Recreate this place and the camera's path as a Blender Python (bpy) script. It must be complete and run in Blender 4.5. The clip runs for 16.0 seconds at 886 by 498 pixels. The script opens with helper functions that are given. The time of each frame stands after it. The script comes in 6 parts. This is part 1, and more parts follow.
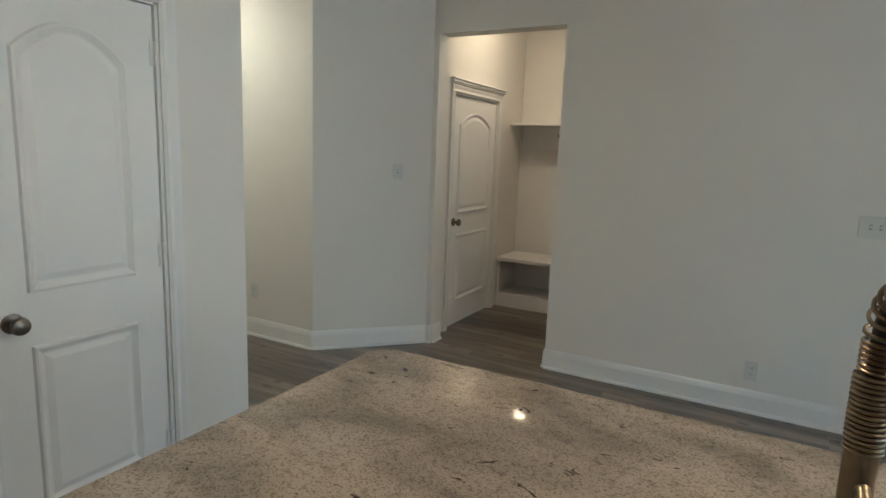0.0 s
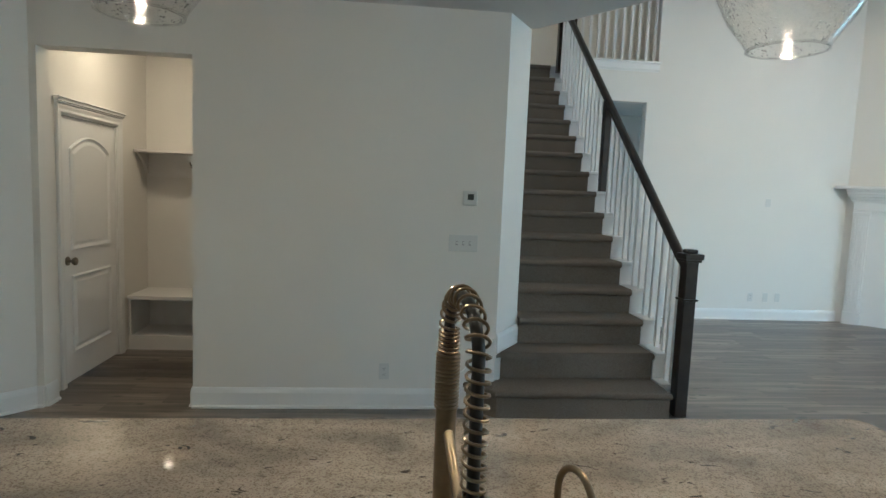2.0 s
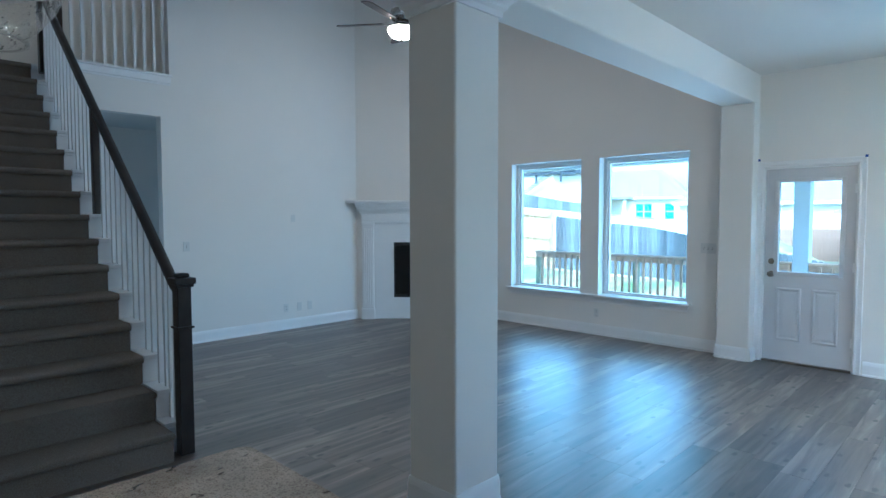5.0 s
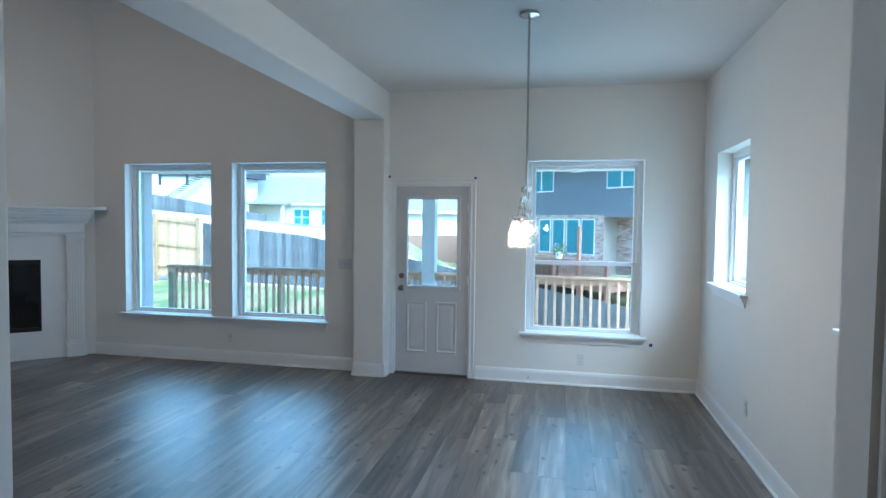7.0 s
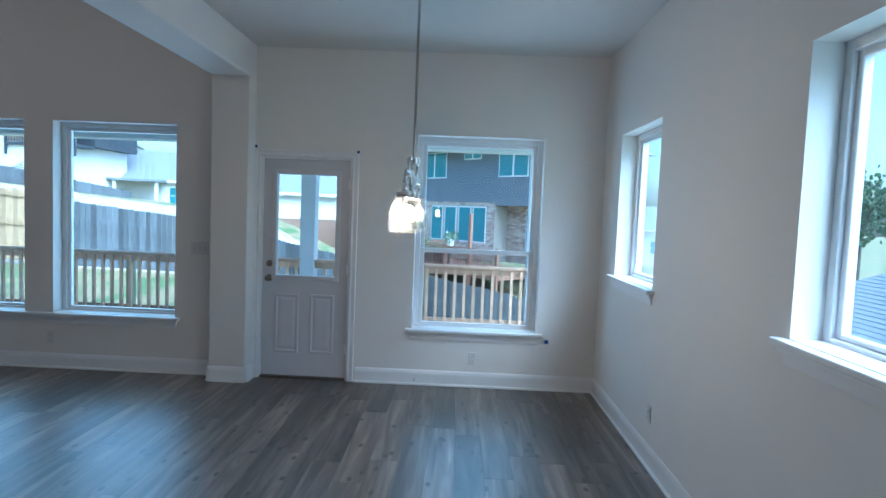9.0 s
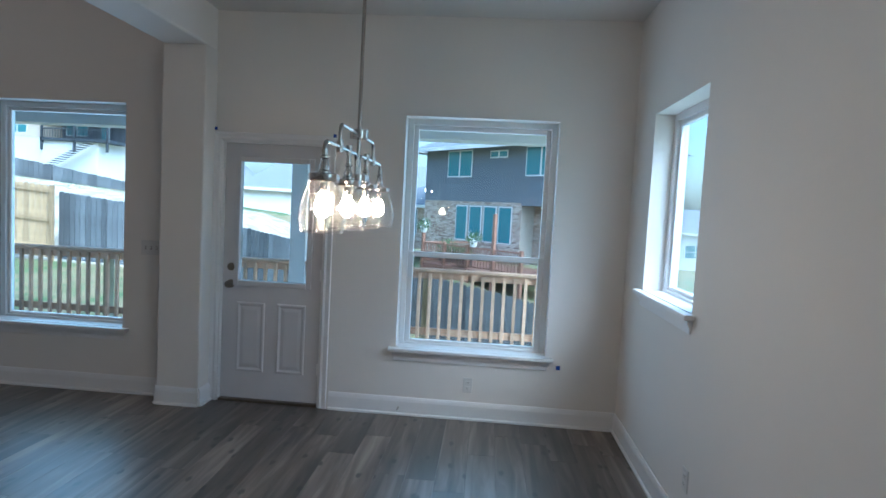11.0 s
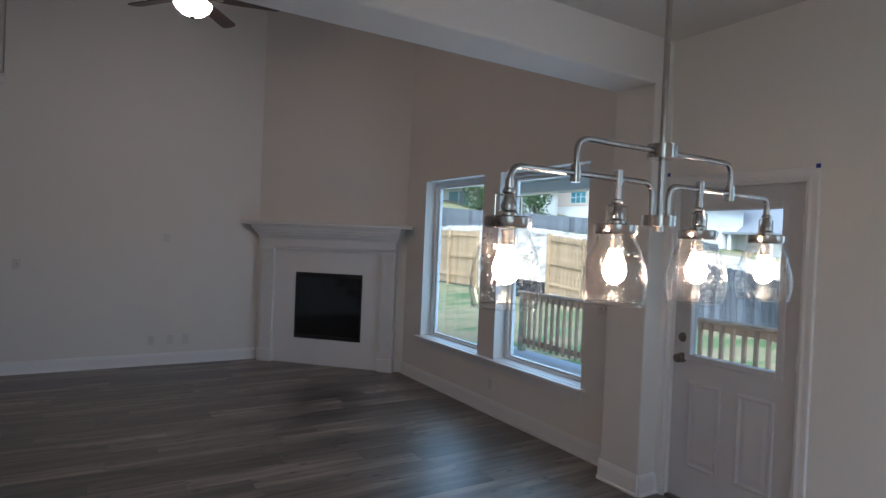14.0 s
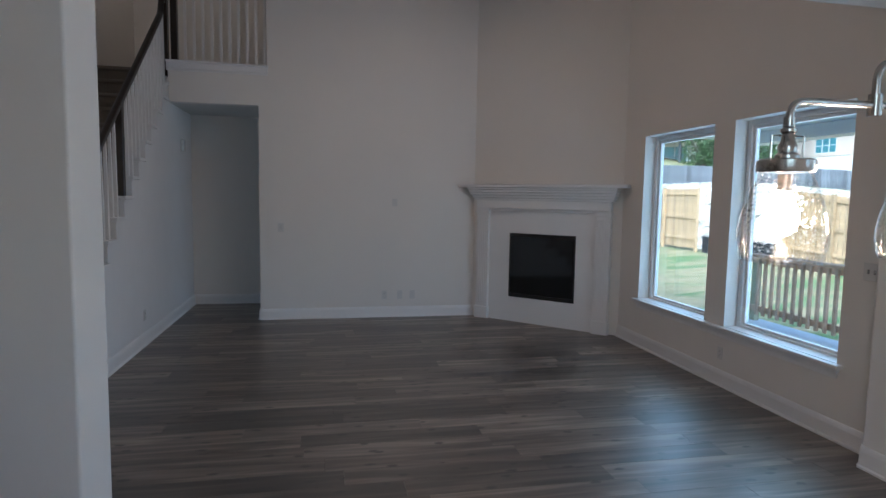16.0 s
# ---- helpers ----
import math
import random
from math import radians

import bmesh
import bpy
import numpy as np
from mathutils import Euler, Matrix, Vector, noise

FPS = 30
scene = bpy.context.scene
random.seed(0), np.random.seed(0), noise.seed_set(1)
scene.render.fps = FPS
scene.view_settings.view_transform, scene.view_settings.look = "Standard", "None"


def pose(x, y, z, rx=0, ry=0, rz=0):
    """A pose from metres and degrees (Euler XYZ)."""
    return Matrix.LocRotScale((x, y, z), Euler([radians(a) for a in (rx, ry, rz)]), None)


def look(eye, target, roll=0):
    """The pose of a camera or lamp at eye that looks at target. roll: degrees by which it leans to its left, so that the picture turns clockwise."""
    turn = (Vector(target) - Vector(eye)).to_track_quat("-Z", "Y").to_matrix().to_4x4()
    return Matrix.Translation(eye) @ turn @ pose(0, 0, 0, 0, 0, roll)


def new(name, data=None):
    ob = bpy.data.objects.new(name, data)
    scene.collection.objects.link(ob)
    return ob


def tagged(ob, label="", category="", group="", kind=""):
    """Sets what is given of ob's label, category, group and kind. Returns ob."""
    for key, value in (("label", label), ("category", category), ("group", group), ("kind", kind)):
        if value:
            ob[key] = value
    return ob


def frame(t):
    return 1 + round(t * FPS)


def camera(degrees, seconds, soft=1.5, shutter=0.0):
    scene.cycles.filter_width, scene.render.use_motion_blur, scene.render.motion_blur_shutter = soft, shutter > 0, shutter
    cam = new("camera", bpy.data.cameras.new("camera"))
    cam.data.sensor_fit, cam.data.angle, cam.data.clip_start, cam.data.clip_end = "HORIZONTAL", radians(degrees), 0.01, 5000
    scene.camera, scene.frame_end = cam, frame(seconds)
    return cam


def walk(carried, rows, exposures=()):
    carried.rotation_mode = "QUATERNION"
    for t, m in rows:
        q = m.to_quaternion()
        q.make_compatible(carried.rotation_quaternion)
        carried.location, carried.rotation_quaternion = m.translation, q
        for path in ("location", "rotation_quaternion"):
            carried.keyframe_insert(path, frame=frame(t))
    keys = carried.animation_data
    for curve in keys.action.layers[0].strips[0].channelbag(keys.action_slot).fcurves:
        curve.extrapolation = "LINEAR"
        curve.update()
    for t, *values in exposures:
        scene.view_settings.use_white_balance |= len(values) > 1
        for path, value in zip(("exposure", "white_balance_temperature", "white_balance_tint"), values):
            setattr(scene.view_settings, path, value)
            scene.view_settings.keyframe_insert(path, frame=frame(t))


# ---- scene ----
cam = camera(74.7, 16.0)
PATH = [
    (0, (0.3, 0.114, 1.481), (-0.652, 1.842, 1.153), 2.1),
    (0.5, (0.298, 0.088, 1.49), (-0.53, 1.881, 1.178), 3.6),
    (1, (0.274, 0.037, 1.509), (-0.262, 1.944, 1.229), 2.0),
    (1.5, (0.273, 0.003, 1.509), (0.082, 1.977, 1.246), 2.2),
    (2, (0.318, -0.025, 1.514), (0.516, 1.956, 1.319), 2.3),
    (2.5, (0.358, -0.045, 1.532), (0.781, 1.903, 1.372), 1.1),
    (3, (0.433, -0.044, 1.534), (1.054, 1.853, 1.4), 0.6),
    (3.5, (0.543, -0.058, 1.551), (1.359, 1.766, 1.455), 0.7),
    (4, (0.667, -0.059, 1.555), (1.635, 1.689, 1.462), 0.3),
    (4.5, (0.811, -0.097, 1.54), (1.979, 1.525, 1.477), 0.2),
    (5, (0.929, -0.047, 1.546), (2.356, 1.35, 1.438), -0.1),
    (5.2, (1.008, -0.037, 1.553), (2.53, 1.255, 1.447), -0.2),
    (7.3, (1.795, 0.045, 1.661), (3.776, 0.313, 1.605), 1.6),
    (7.5, (1.853, 0.057, 1.665), (3.845, 0.235, 1.63), 1.9),
    (8, (2.014, 0.084, 1.663), (4.013, 0.124, 1.602), 0.0),
    (8.5, (2.256, 0.075, 1.605), (4.252, 0.091, 1.485), 2.3),
    (9, (2.447, 0.043, 1.614), (4.443, 0.087, 1.488), 2.3),
    (9.2, (2.512, 0.036, 1.609), (4.503, 0.031, 1.429), 2.1),
    (11.5, (3.63, -0.291, 1.601), (5.612, -0.056, 1.47), 2.5),
    (12, (3.906, -0.329, 1.608), (5.853, 0.102, 1.454), -0.0),
    (12.5, (4.197, -0.418, 1.637), (6.041, 0.358, 1.658), 1.7),
    (13, (4.314, -0.511, 1.607), (5.951, 0.638, 1.635), 2.2),
    (13.5, (4.35, -0.624, 1.623), (5.76, 0.794, 1.569), 2.9),
    (14, (4.44, -0.653, 1.644), (5.483, 1.054, 1.616), 2.4),
    (14.5, (4.462, -0.64, 1.623), (5.139, 1.239, 1.525), 1.0),
    (15, (4.432, -0.664, 1.636), (4.947, 1.267, 1.563), -0.7),
    (15.5, (4.436, -0.647, 1.608), (4.831, 1.312, 1.513), 0.1),
    (16, (4.348, -0.63, 1.62), (4.744, 1.322, 1.443), 1.0),
]
EXPOSURES = [(0, 3.62, 5000, -4), (2.5, 3.57, 4720, -7), (4.5, 3.22, 4200, -6), (5.2, 2.85, 4080, -4), (7.3, 2.4, 4420, -1), (9, 2.0, 4350, 1), (12, 1.68, 4900, 7), (13, 1.57, 5050, 11), (14.5, 1.7, 5250, 14), (16, 2.0, 5100, 11)]
walk(cam, [(t, look(eye, target, roll)) for t, eye, target, roll in PATH], EXPOSURES)


# ---- sky and sun ----
world = bpy.data.worlds.new("sky")
scene.world = world
world.use_nodes = True
_bg = world.node_tree.nodes["Background"]
_sky = world.node_tree.nodes.new("ShaderNodeTexSky")
_sky.sky_type = 'NISHITA'
_sky.sun_disc = False
_sky.sun_elevation = radians(50)
_sky.sun_rotation = radians(222)
_sky.air_density, _sky.dust_density, _sky.ozone_density = 1.3, 4.0, 1.0
world.node_tree.links.new(_sky.outputs[0], _bg.inputs[0])
_bg.inputs[1].default_value = 0.15
sun = new("sun", bpy.data.lights.new("sun", 'SUN'))
sun.data.energy, sun.data.angle, sun.data.color = 1.5, radians(50), (1.0, 0.97, 0.93)
sun.matrix_world = look((0, 0, 30), (8.6, 9.6, 14.6))


def skylight(name, at, facing, wide, high, watts):
    """Sky light in a window's opening."""
    la = new(name, bpy.data.lights.new(name, 'AREA'))
    la.data.shape, la.data.size, la.data.size_y = 'RECTANGLE', wide, high
    la.data.energy, la.data.color = watts, (0.82, 0.955, 1.0)
    la.matrix_world = look(at, facing)


for _y in (4.66, 3.23, -0.15):
    skylight("window_skylight", (7.995, _y, 1.42), (0, _y, 1.42), 1.05, 1.68, 3.0)
for _x in (6.805, 4.265):
    skylight("window_skylight", (_x, -1.495, 1.73), (_x, 3, 1.73), 0.82, 1.04, 1.0)
skylight("window_skylight", (7.995, 7.8, 1.35), (0, 7.8, 1.35), 0.6, 1.4, 2.0)


# ---- materials ----
def mat(name, base, rough=0.5, metal=0.0, var=0.06, scale=6.0, bump=0.0, bump_scale=80.0, spec=None, coat=0.0):
    m = bpy.data.materials.new(name)
    m.use_nodes = True
    nt = m.node_tree
    b = nt.nodes["Principled BSDF"]
    b.inputs["Roughness"].default_value = rough
    b.inputs["Metallic"].default_value = metal
    b.inputs["Coat Weight"].default_value = coat
    if spec is not None:
        b.inputs["Specular IOR Level"].default_value = spec
    tc = nt.nodes.new("ShaderNodeTexCoord")
    n1 = nt.nodes.new("ShaderNodeTexNoise")
    n1.inputs["Scale"].default_value = scale
    n1.inputs["Detail"].default_value = 5
    nt.links.new(tc.outputs["Object"], n1.inputs["Vector"])
    ramp = nt.nodes.new("ShaderNodeValToRGB")
    lo = [max(0, c * (1 - var)) for c in base]
    hi = [min(1, c * (1 + var)) for c in base]
    ramp.color_ramp.elements[0].color = (*lo, 1)
    ramp.color_ramp.elements[1].color = (*hi, 1)
    ramp.color_ramp.elements[0].position, ramp.color_ramp.elements[1].position = 0.3, 0.7
    nt.links.new(n1.outputs["Fac"], ramp.inputs[0])
    nt.links.new(ramp.outputs[0], b.inputs["Base Color"])
    if bump:
        n2 = nt.nodes.new("ShaderNodeTexNoise")
        n2.inputs["Scale"].default_value = bump_scale
        n2.inputs["Detail"].default_value = 3
        nt.links.new(tc.outputs["Object"], n2.inputs["Vector"])
        bp = nt.nodes.new("ShaderNodeBump")
        bp.inputs["Strength"].default_value = bump
        bp.inputs["Distance"].default_value = 0.004
        nt.links.new(n2.outputs["Fac"], bp.inputs["Height"])
        nt.links.new(bp.outputs[0], b.inputs["Normal"])
    return m


def emit(name, color, strength):
    m = bpy.data.materials.new(name)
    m.use_nodes = True
    b = m.node_tree.nodes["Principled BSDF"]
    b.inputs["Base Color"].default_value = (0.9, 0.9, 0.9, 1)
    b.inputs["Emission Color"].default_value = (*color, 1)
    b.inputs["Emission Strength"].default_value = strength
    return m


def glass(name, color=(1, 1, 1), rough=0.0, mix=0.0, seeds=False, rim=False):
    """Glass; mix: how much of it passes light straight through, as a thin pane does."""
    m = bpy.data.materials.new(name)
    m.use_nodes = True
    nt = m.node_tree
    out = nt.nodes["Material Output"]
    nt.nodes.remove(nt.nodes["Principled BSDF"])
    tr = nt.nodes.new("ShaderNodeBsdfTransparent")
    tr.inputs[0].default_value = (*color, 1)
    gl = nt.nodes.new("ShaderNodeBsdfGlossy")
    gl.inputs["Roughness"].default_value = rough
    mx = nt.nodes.new("ShaderNodeMixShader")
    fr = nt.nodes.new("ShaderNodeLayerWeight")
    fr.inputs[0].default_value = 0.5
    pw = nt.nodes.new("ShaderNodeMath")
    pw.operation = 'POWER'
    pw.inputs[1].default_value = 4.0
    nt.links.new(fr.outputs["Facing"], pw.inputs[0])
    ad = nt.nodes.new("ShaderNodeMath")
    ad.operation = 'MULTIPLY_ADD'
    ad.inputs[1].default_value, ad.inputs[2].default_value = (0.5, 0.012) if seeds else (0.5, 0.10) if rim else (0.7, 0.035)
    nt.links.new(pw.outputs[0], ad.inputs[0])
    nt.links.new(ad.outputs[0], mx.inputs[0])
    nt.links.new(tr.outputs[0], mx.inputs[1])
    nt.links.new(gl.outputs[0], mx.inputs[2])
    if seeds:
        # small bubbles caught in the glass, some large, some fine
        tc = nt.nodes.new("ShaderNodeTexCoord")
        no = nt.nodes.new("ShaderNodeTexNoise")
        no.inputs["Scale"].default_value = 26
        nt.links.new(tc.outputs["Object"], no.inputs["Vector"])
        vo = nt.nodes.new("ShaderNodeTexVoronoi")
        vo.inputs["Scale"].default_value = 120
        nt.links.new(tc.outputs["Object"], vo.inputs["Vector"])
        sub = nt.nodes.new("ShaderNodeMath")
        sub.operation = 'MULTIPLY_ADD'
        sub.inputs[1].default_value = 0.9
        nt.links.new(no.outputs["Fac"], sub.inputs[0])
        nt.links.new(vo.outputs["Distance"], sub.inputs[2])
        rp = nt.nodes.new("ShaderNodeValToRGB")
        rp.color_ramp.elements[0].position, rp.color_ramp.elements[1].position = 0.60, 0.72
        rp.color_ramp.elements[0].color, rp.color_ramp.elements[1].color = (1, 1, 1, 1), (0, 0, 0, 1)
        nt.links.new(sub.outputs[0], rp.inputs[0])
        bp = nt.nodes.new("ShaderNodeBump")
        bp.inputs["Strength"].default_value, bp.inputs["Distance"].default_value = 0.4, 0.002
        nt.links.new(rp.outputs[0], bp.inputs["Height"])
        nt.links.new(bp.outputs[0], gl.inputs["Normal"])
        nt.links.new(bp.outputs[0], fr.inputs["Normal"])
        rf = nt.nodes.new("ShaderNodeBsdfRefraction")
        rf.inputs["IOR"].default_value = 1.35
        nt.links.new(bp.outputs[0], rf.inputs["Normal"])
        veil = nt.nodes.new("ShaderNodeBsdfTranslucent")
        veil.inputs[0].default_value = (0.9, 0.9, 0.9, 1)
        vm = nt.nodes.new("ShaderNodeMixShader")
        vm.inputs[0].default_value = 0.05
        nt.links.new(rf.outputs[0], vm.inputs[1])
        nt.links.new(veil.outputs[0], vm.inputs[2])
        m2 = nt.nodes.new("ShaderNodeMixShader")
        ma = nt.nodes.new("ShaderNodeMath")
        ma.operation = 'MULTIPLY'
        ma.inputs[1].default_value = 0.5
        nt.links.new(rp.outputs[0], ma.inputs[0])
        nt.links.new(ma.outputs[0], m2.inputs[0])
        nt.links.new(mx.outputs[0], m2.inputs[1])
        nt.links.new(vm.outputs[0], m2.inputs[2])
        nt.links.new(m2.outputs[0], out.inputs["Surface"])
    else:
        nt.links.new(mx.outputs[0], out.inputs["Surface"])
    return m


PAINT = mat("wall_paint", (0.71, 0.69, 0.66), 0.75, var=0.015, scale=1.2, bump=0.25, bump_scale=260)
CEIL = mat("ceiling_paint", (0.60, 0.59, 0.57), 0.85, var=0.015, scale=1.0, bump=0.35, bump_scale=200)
TRIM = mat("trim_paint", (0.735, 0.735, 0.74), 0.35, var=0.015, scale=4, bump=0.05, bump_scale=60)
# darker and greyer than door_paint, for the back door leaf only
BACKDOOR = mat("back_door_grey", (0.56, 0.56, 0.58), 0.4, var=0.02, scale=4, bump=0.06, bump_scale=120)
DOORP = mat("door_paint", (0.78, 0.78, 0.79), 0.4, var=0.015, scale=4, bump=0.08, bump_scale=120)
VINYL = mat("window_vinyl", (0.76, 0.77, 0.78), 0.4, var=0.01)
NICKEL = mat("brushed_nickel", (0.50, 0.465, 0.43), 0.24, 1.0, var=0.08, scale=60)
BRASS = mat("bronze_spring", (0.25, 0.195, 0.13), 0.3, 1.0, var=0.1, scale=60)
DARKMET = mat("antique_pewter", (0.22, 0.19, 0.16), 0.32, 1.0, var=0.1, scale=40)
HOSE = mat("black_hose", (0.03, 0.028, 0.026), 0.5)
DARKWOOD = mat("espresso_wood", (0.022, 0.016, 0.013), 0.3, var=0.35, scale=14, bump=0.1, bump_scale=50)
PLATE = mat("plate_plastic", (0.60, 0.60, 0.59), 0.4, var=0.01)
SLOT = mat("dark_slot", (0.05, 0.05, 0.05), 0.5)
SCREEN = mat("lcd_screen", (0.06, 0.065, 0.06), 0.15)
TAPE = mat("blue_tape", (0.02, 0.06, 0.3), 0.7)
CABW = mat("cabinet_white", (0.74, 0.72, 0.70), 0.4, var=0.01)
MAPLE = mat("alcove_wood", (0.20, 0.10, 0.045), 0.5, var=0.15, scale=5)
FIREBOX = mat("firebox_steel", (0.012, 0.012, 0.012), 0.3, var=0.2)
FIREGLASS = mat("firebox_glass", (0.008, 0.009, 0.009), 0.06)
PANE = glass("window_glass", (0.82, 0.89, 0.905))
RIM = glass("glass_rim", (0.95, 0.95, 0.95), rim=True)
SEEDED = glass("seeded_glass", (0.985, 0.98, 0.97), 0.0, seeds=True)
BULB = emit("chandelier_bulb", (1.0, 0.64, 0.36), 44)
BULBP = emit("pendant_bulb", (1.0, 0.70, 0.44), 36)
FANGLOW = emit("fan_bowl_glow", (1.0, 0.66, 0.42), 18)


def screen_mat():
    m = bpy.data.materials.new("insect_screen")
    m.use_nodes = True
    nt = m.node_tree
    nt.nodes.remove(nt.nodes["Principled BSDF"])
    tr = nt.nodes.new("ShaderNodeBsdfTransparent")
    df = nt.nodes.new("ShaderNodeBsdfDiffuse")
    df.inputs[0].default_value = (0.04, 0.035, 0.035, 1)
    mx = nt.nodes.new("ShaderNodeMixShader")
    mx.inputs[0].default_value = 0.16
    nt.links.new(tr.outputs[0], mx.inputs[1])
    nt.links.new(df.outputs[0], mx.inputs[2])
    nt.links.new(mx.outputs[0], nt.nodes["Material Output"].inputs["Surface"])
    return m


SCREENM = screen_mat()
SUBFLOOR = mat("subfloor", (0.06, 0.05, 0.045), 0.9)
CONCRETE = mat("porch_concrete", (0.72, 0.72, 0.70), 0.8, var=0.06, scale=3, bump=0.2)


def carpet_mat():
    m = mat("stair_carpet", (0.19, 0.16, 0.13), 0.95, var=0.2, scale=160, bump=1.0, bump_scale=420, spec=0.1)
    return m


CARPET = carpet_mat()


def plank_mat():
    m = bpy.data.materials.new("vinyl_plank")
    m.use_nodes = True
    nt = m.node_tree
    L = nt.links.new
    b = nt.nodes["Principled BSDF"]
    b.inputs["Roughness"].default_value = 0.40
    b.inputs["Specular IOR Level"].default_value = 1.0
    b.inputs["Coat Weight"].default_value, b.inputs["Coat Roughness"].default_value, b.inputs["Coat IOR"].default_value = 0.45, 0.42, 1.6
    tc = nt.nodes.new("ShaderNodeTexCoord")
    oi = nt.nodes.new("ShaderNodeObjectInfo")
    ge = nt.nodes.new("ShaderNodeNewGeometry")
    rnd = nt.nodes.new("ShaderNodeMath")
    rnd.operation = 'ADD'
    L(oi.outputs["Random"], rnd.inputs[0])
    L(ge.outputs["Random Per Island"], rnd.inputs[1])
    frac = nt.nodes.new("ShaderNodeMath")
    frac.operation = 'FRACT'
    L(rnd.outputs[0], frac.inputs[0])
    off = nt.nodes.new("ShaderNodeVectorMath")
    off.operation = 'MULTIPLY_ADD'
    comb = nt.nodes.new("ShaderNodeCombineXYZ")
    for i in range(3):
        L(frac.outputs[0], comb.inputs[i])
    L(comb.outputs[0], off.inputs[0])
    off.inputs[1].default_value = (37, 91, 13)
    L(tc.outputs["Object"], off.inputs[2])
    mp = nt.nodes.new("ShaderNodeMapping")
    mp.inputs["Scale"].default_value = (0.8, 9, 1)
    L(off.outputs[0], mp.inputs[0])
    n1 = nt.nodes.new("ShaderNodeTexNoise")
    n1.inputs["Scale"].default_value, n1.inputs["Detail"].default_value = 1.5, 5
    n1.inputs["Distortion"].default_value = 0.6
    L(mp.outputs[0], n1.inputs["Vector"])
    ramp = nt.nodes.new("ShaderNodeValToRGB")
    e = ramp.color_ramp.elements
    e[0].position, e[0].color = 0.32, (0.030, 0.022, 0.018, 1)
    e[1].position, e[1].color = 0.68, (0.215, 0.174, 0.14, 1)
    k = e.new(0.5)
    k.color = (0.098, 0.075, 0.058, 1)
    L(n1.outputs["Fac"], ramp.inputs[0])
    hs = nt.nodes.new("ShaderNodeHueSaturation")
    val = nt.nodes.new("ShaderNodeMapRange")
    val.inputs[3].default_value, val.inputs[4].default_value = 0.45, 1.5
    L(frac.outputs[0], val.inputs[0])
    L(val.outputs[0], hs.inputs["Value"])
    L(ramp.outputs[0], hs.inputs["Color"])
    # knots
    mp2 = nt.nodes.new("ShaderNodeMapping")
    mp2.inputs["Scale"].default_value = (2.6, 5.6, 1)
    L(off.outputs[0], mp2.inputs[0])
    vo = nt.nodes.new("ShaderNodeTexVoronoi")
    vo.inputs["Scale"].default_value = 1.0
    vo.voronoi_dimensions = '2D'
    kn = nt.nodes.new("ShaderNodeTexNoise")
    kn.inputs["Scale"].default_value = 9
    L(mp2.outputs[0], kn.inputs["Vector"])
    kd = nt.nodes.new("ShaderNodeVectorMath")
    kd.operation = 'MULTIPLY_ADD'
    kd.inputs[1].default_value = (0.12, 0.12, 0.12)
    L(kn.outputs["Color"], kd.inputs[0])
    L(mp2.outputs[0], kd.inputs[2])
    L(kd.outputs[0], vo.inputs["Vector"])
    kr = nt.nodes.new("ShaderNodeValToRGB")
    kr.color_ramp.elements[0].position, kr.color_ramp.elements[0].color = 0.055, (0.03, 0.02, 0.017, 1)
    kr.color_ramp.elements[1].position, kr.color_ramp.elements[1].color = 0.11, (1, 1, 1, 1)
    L(vo.outputs["Distance"], kr.inputs[0])
    mul = nt.nodes.new("ShaderNodeMix")
    mul.data_type, mul.blend_type = 'RGBA', 'MULTIPLY'
    mul.inputs["Factor"].default_value = 0.9
    L(hs.outputs[0], mul.inputs["A"])
    L(kr.outputs[0], mul.inputs["B"])
    L(mul.outputs["Result"], b.inputs["Base Color"])
    bp = nt.nodes.new("ShaderNodeBump")
    bp.inputs["Strength"].default_value, bp.inputs["Distance"].default_value = 0.12, 0.0015
    L(n1.outputs["Fac"], bp.inputs["Height"])
    L(bp.outputs[0], b.inputs["Normal"])
    return m


PLANK = plank_mat()


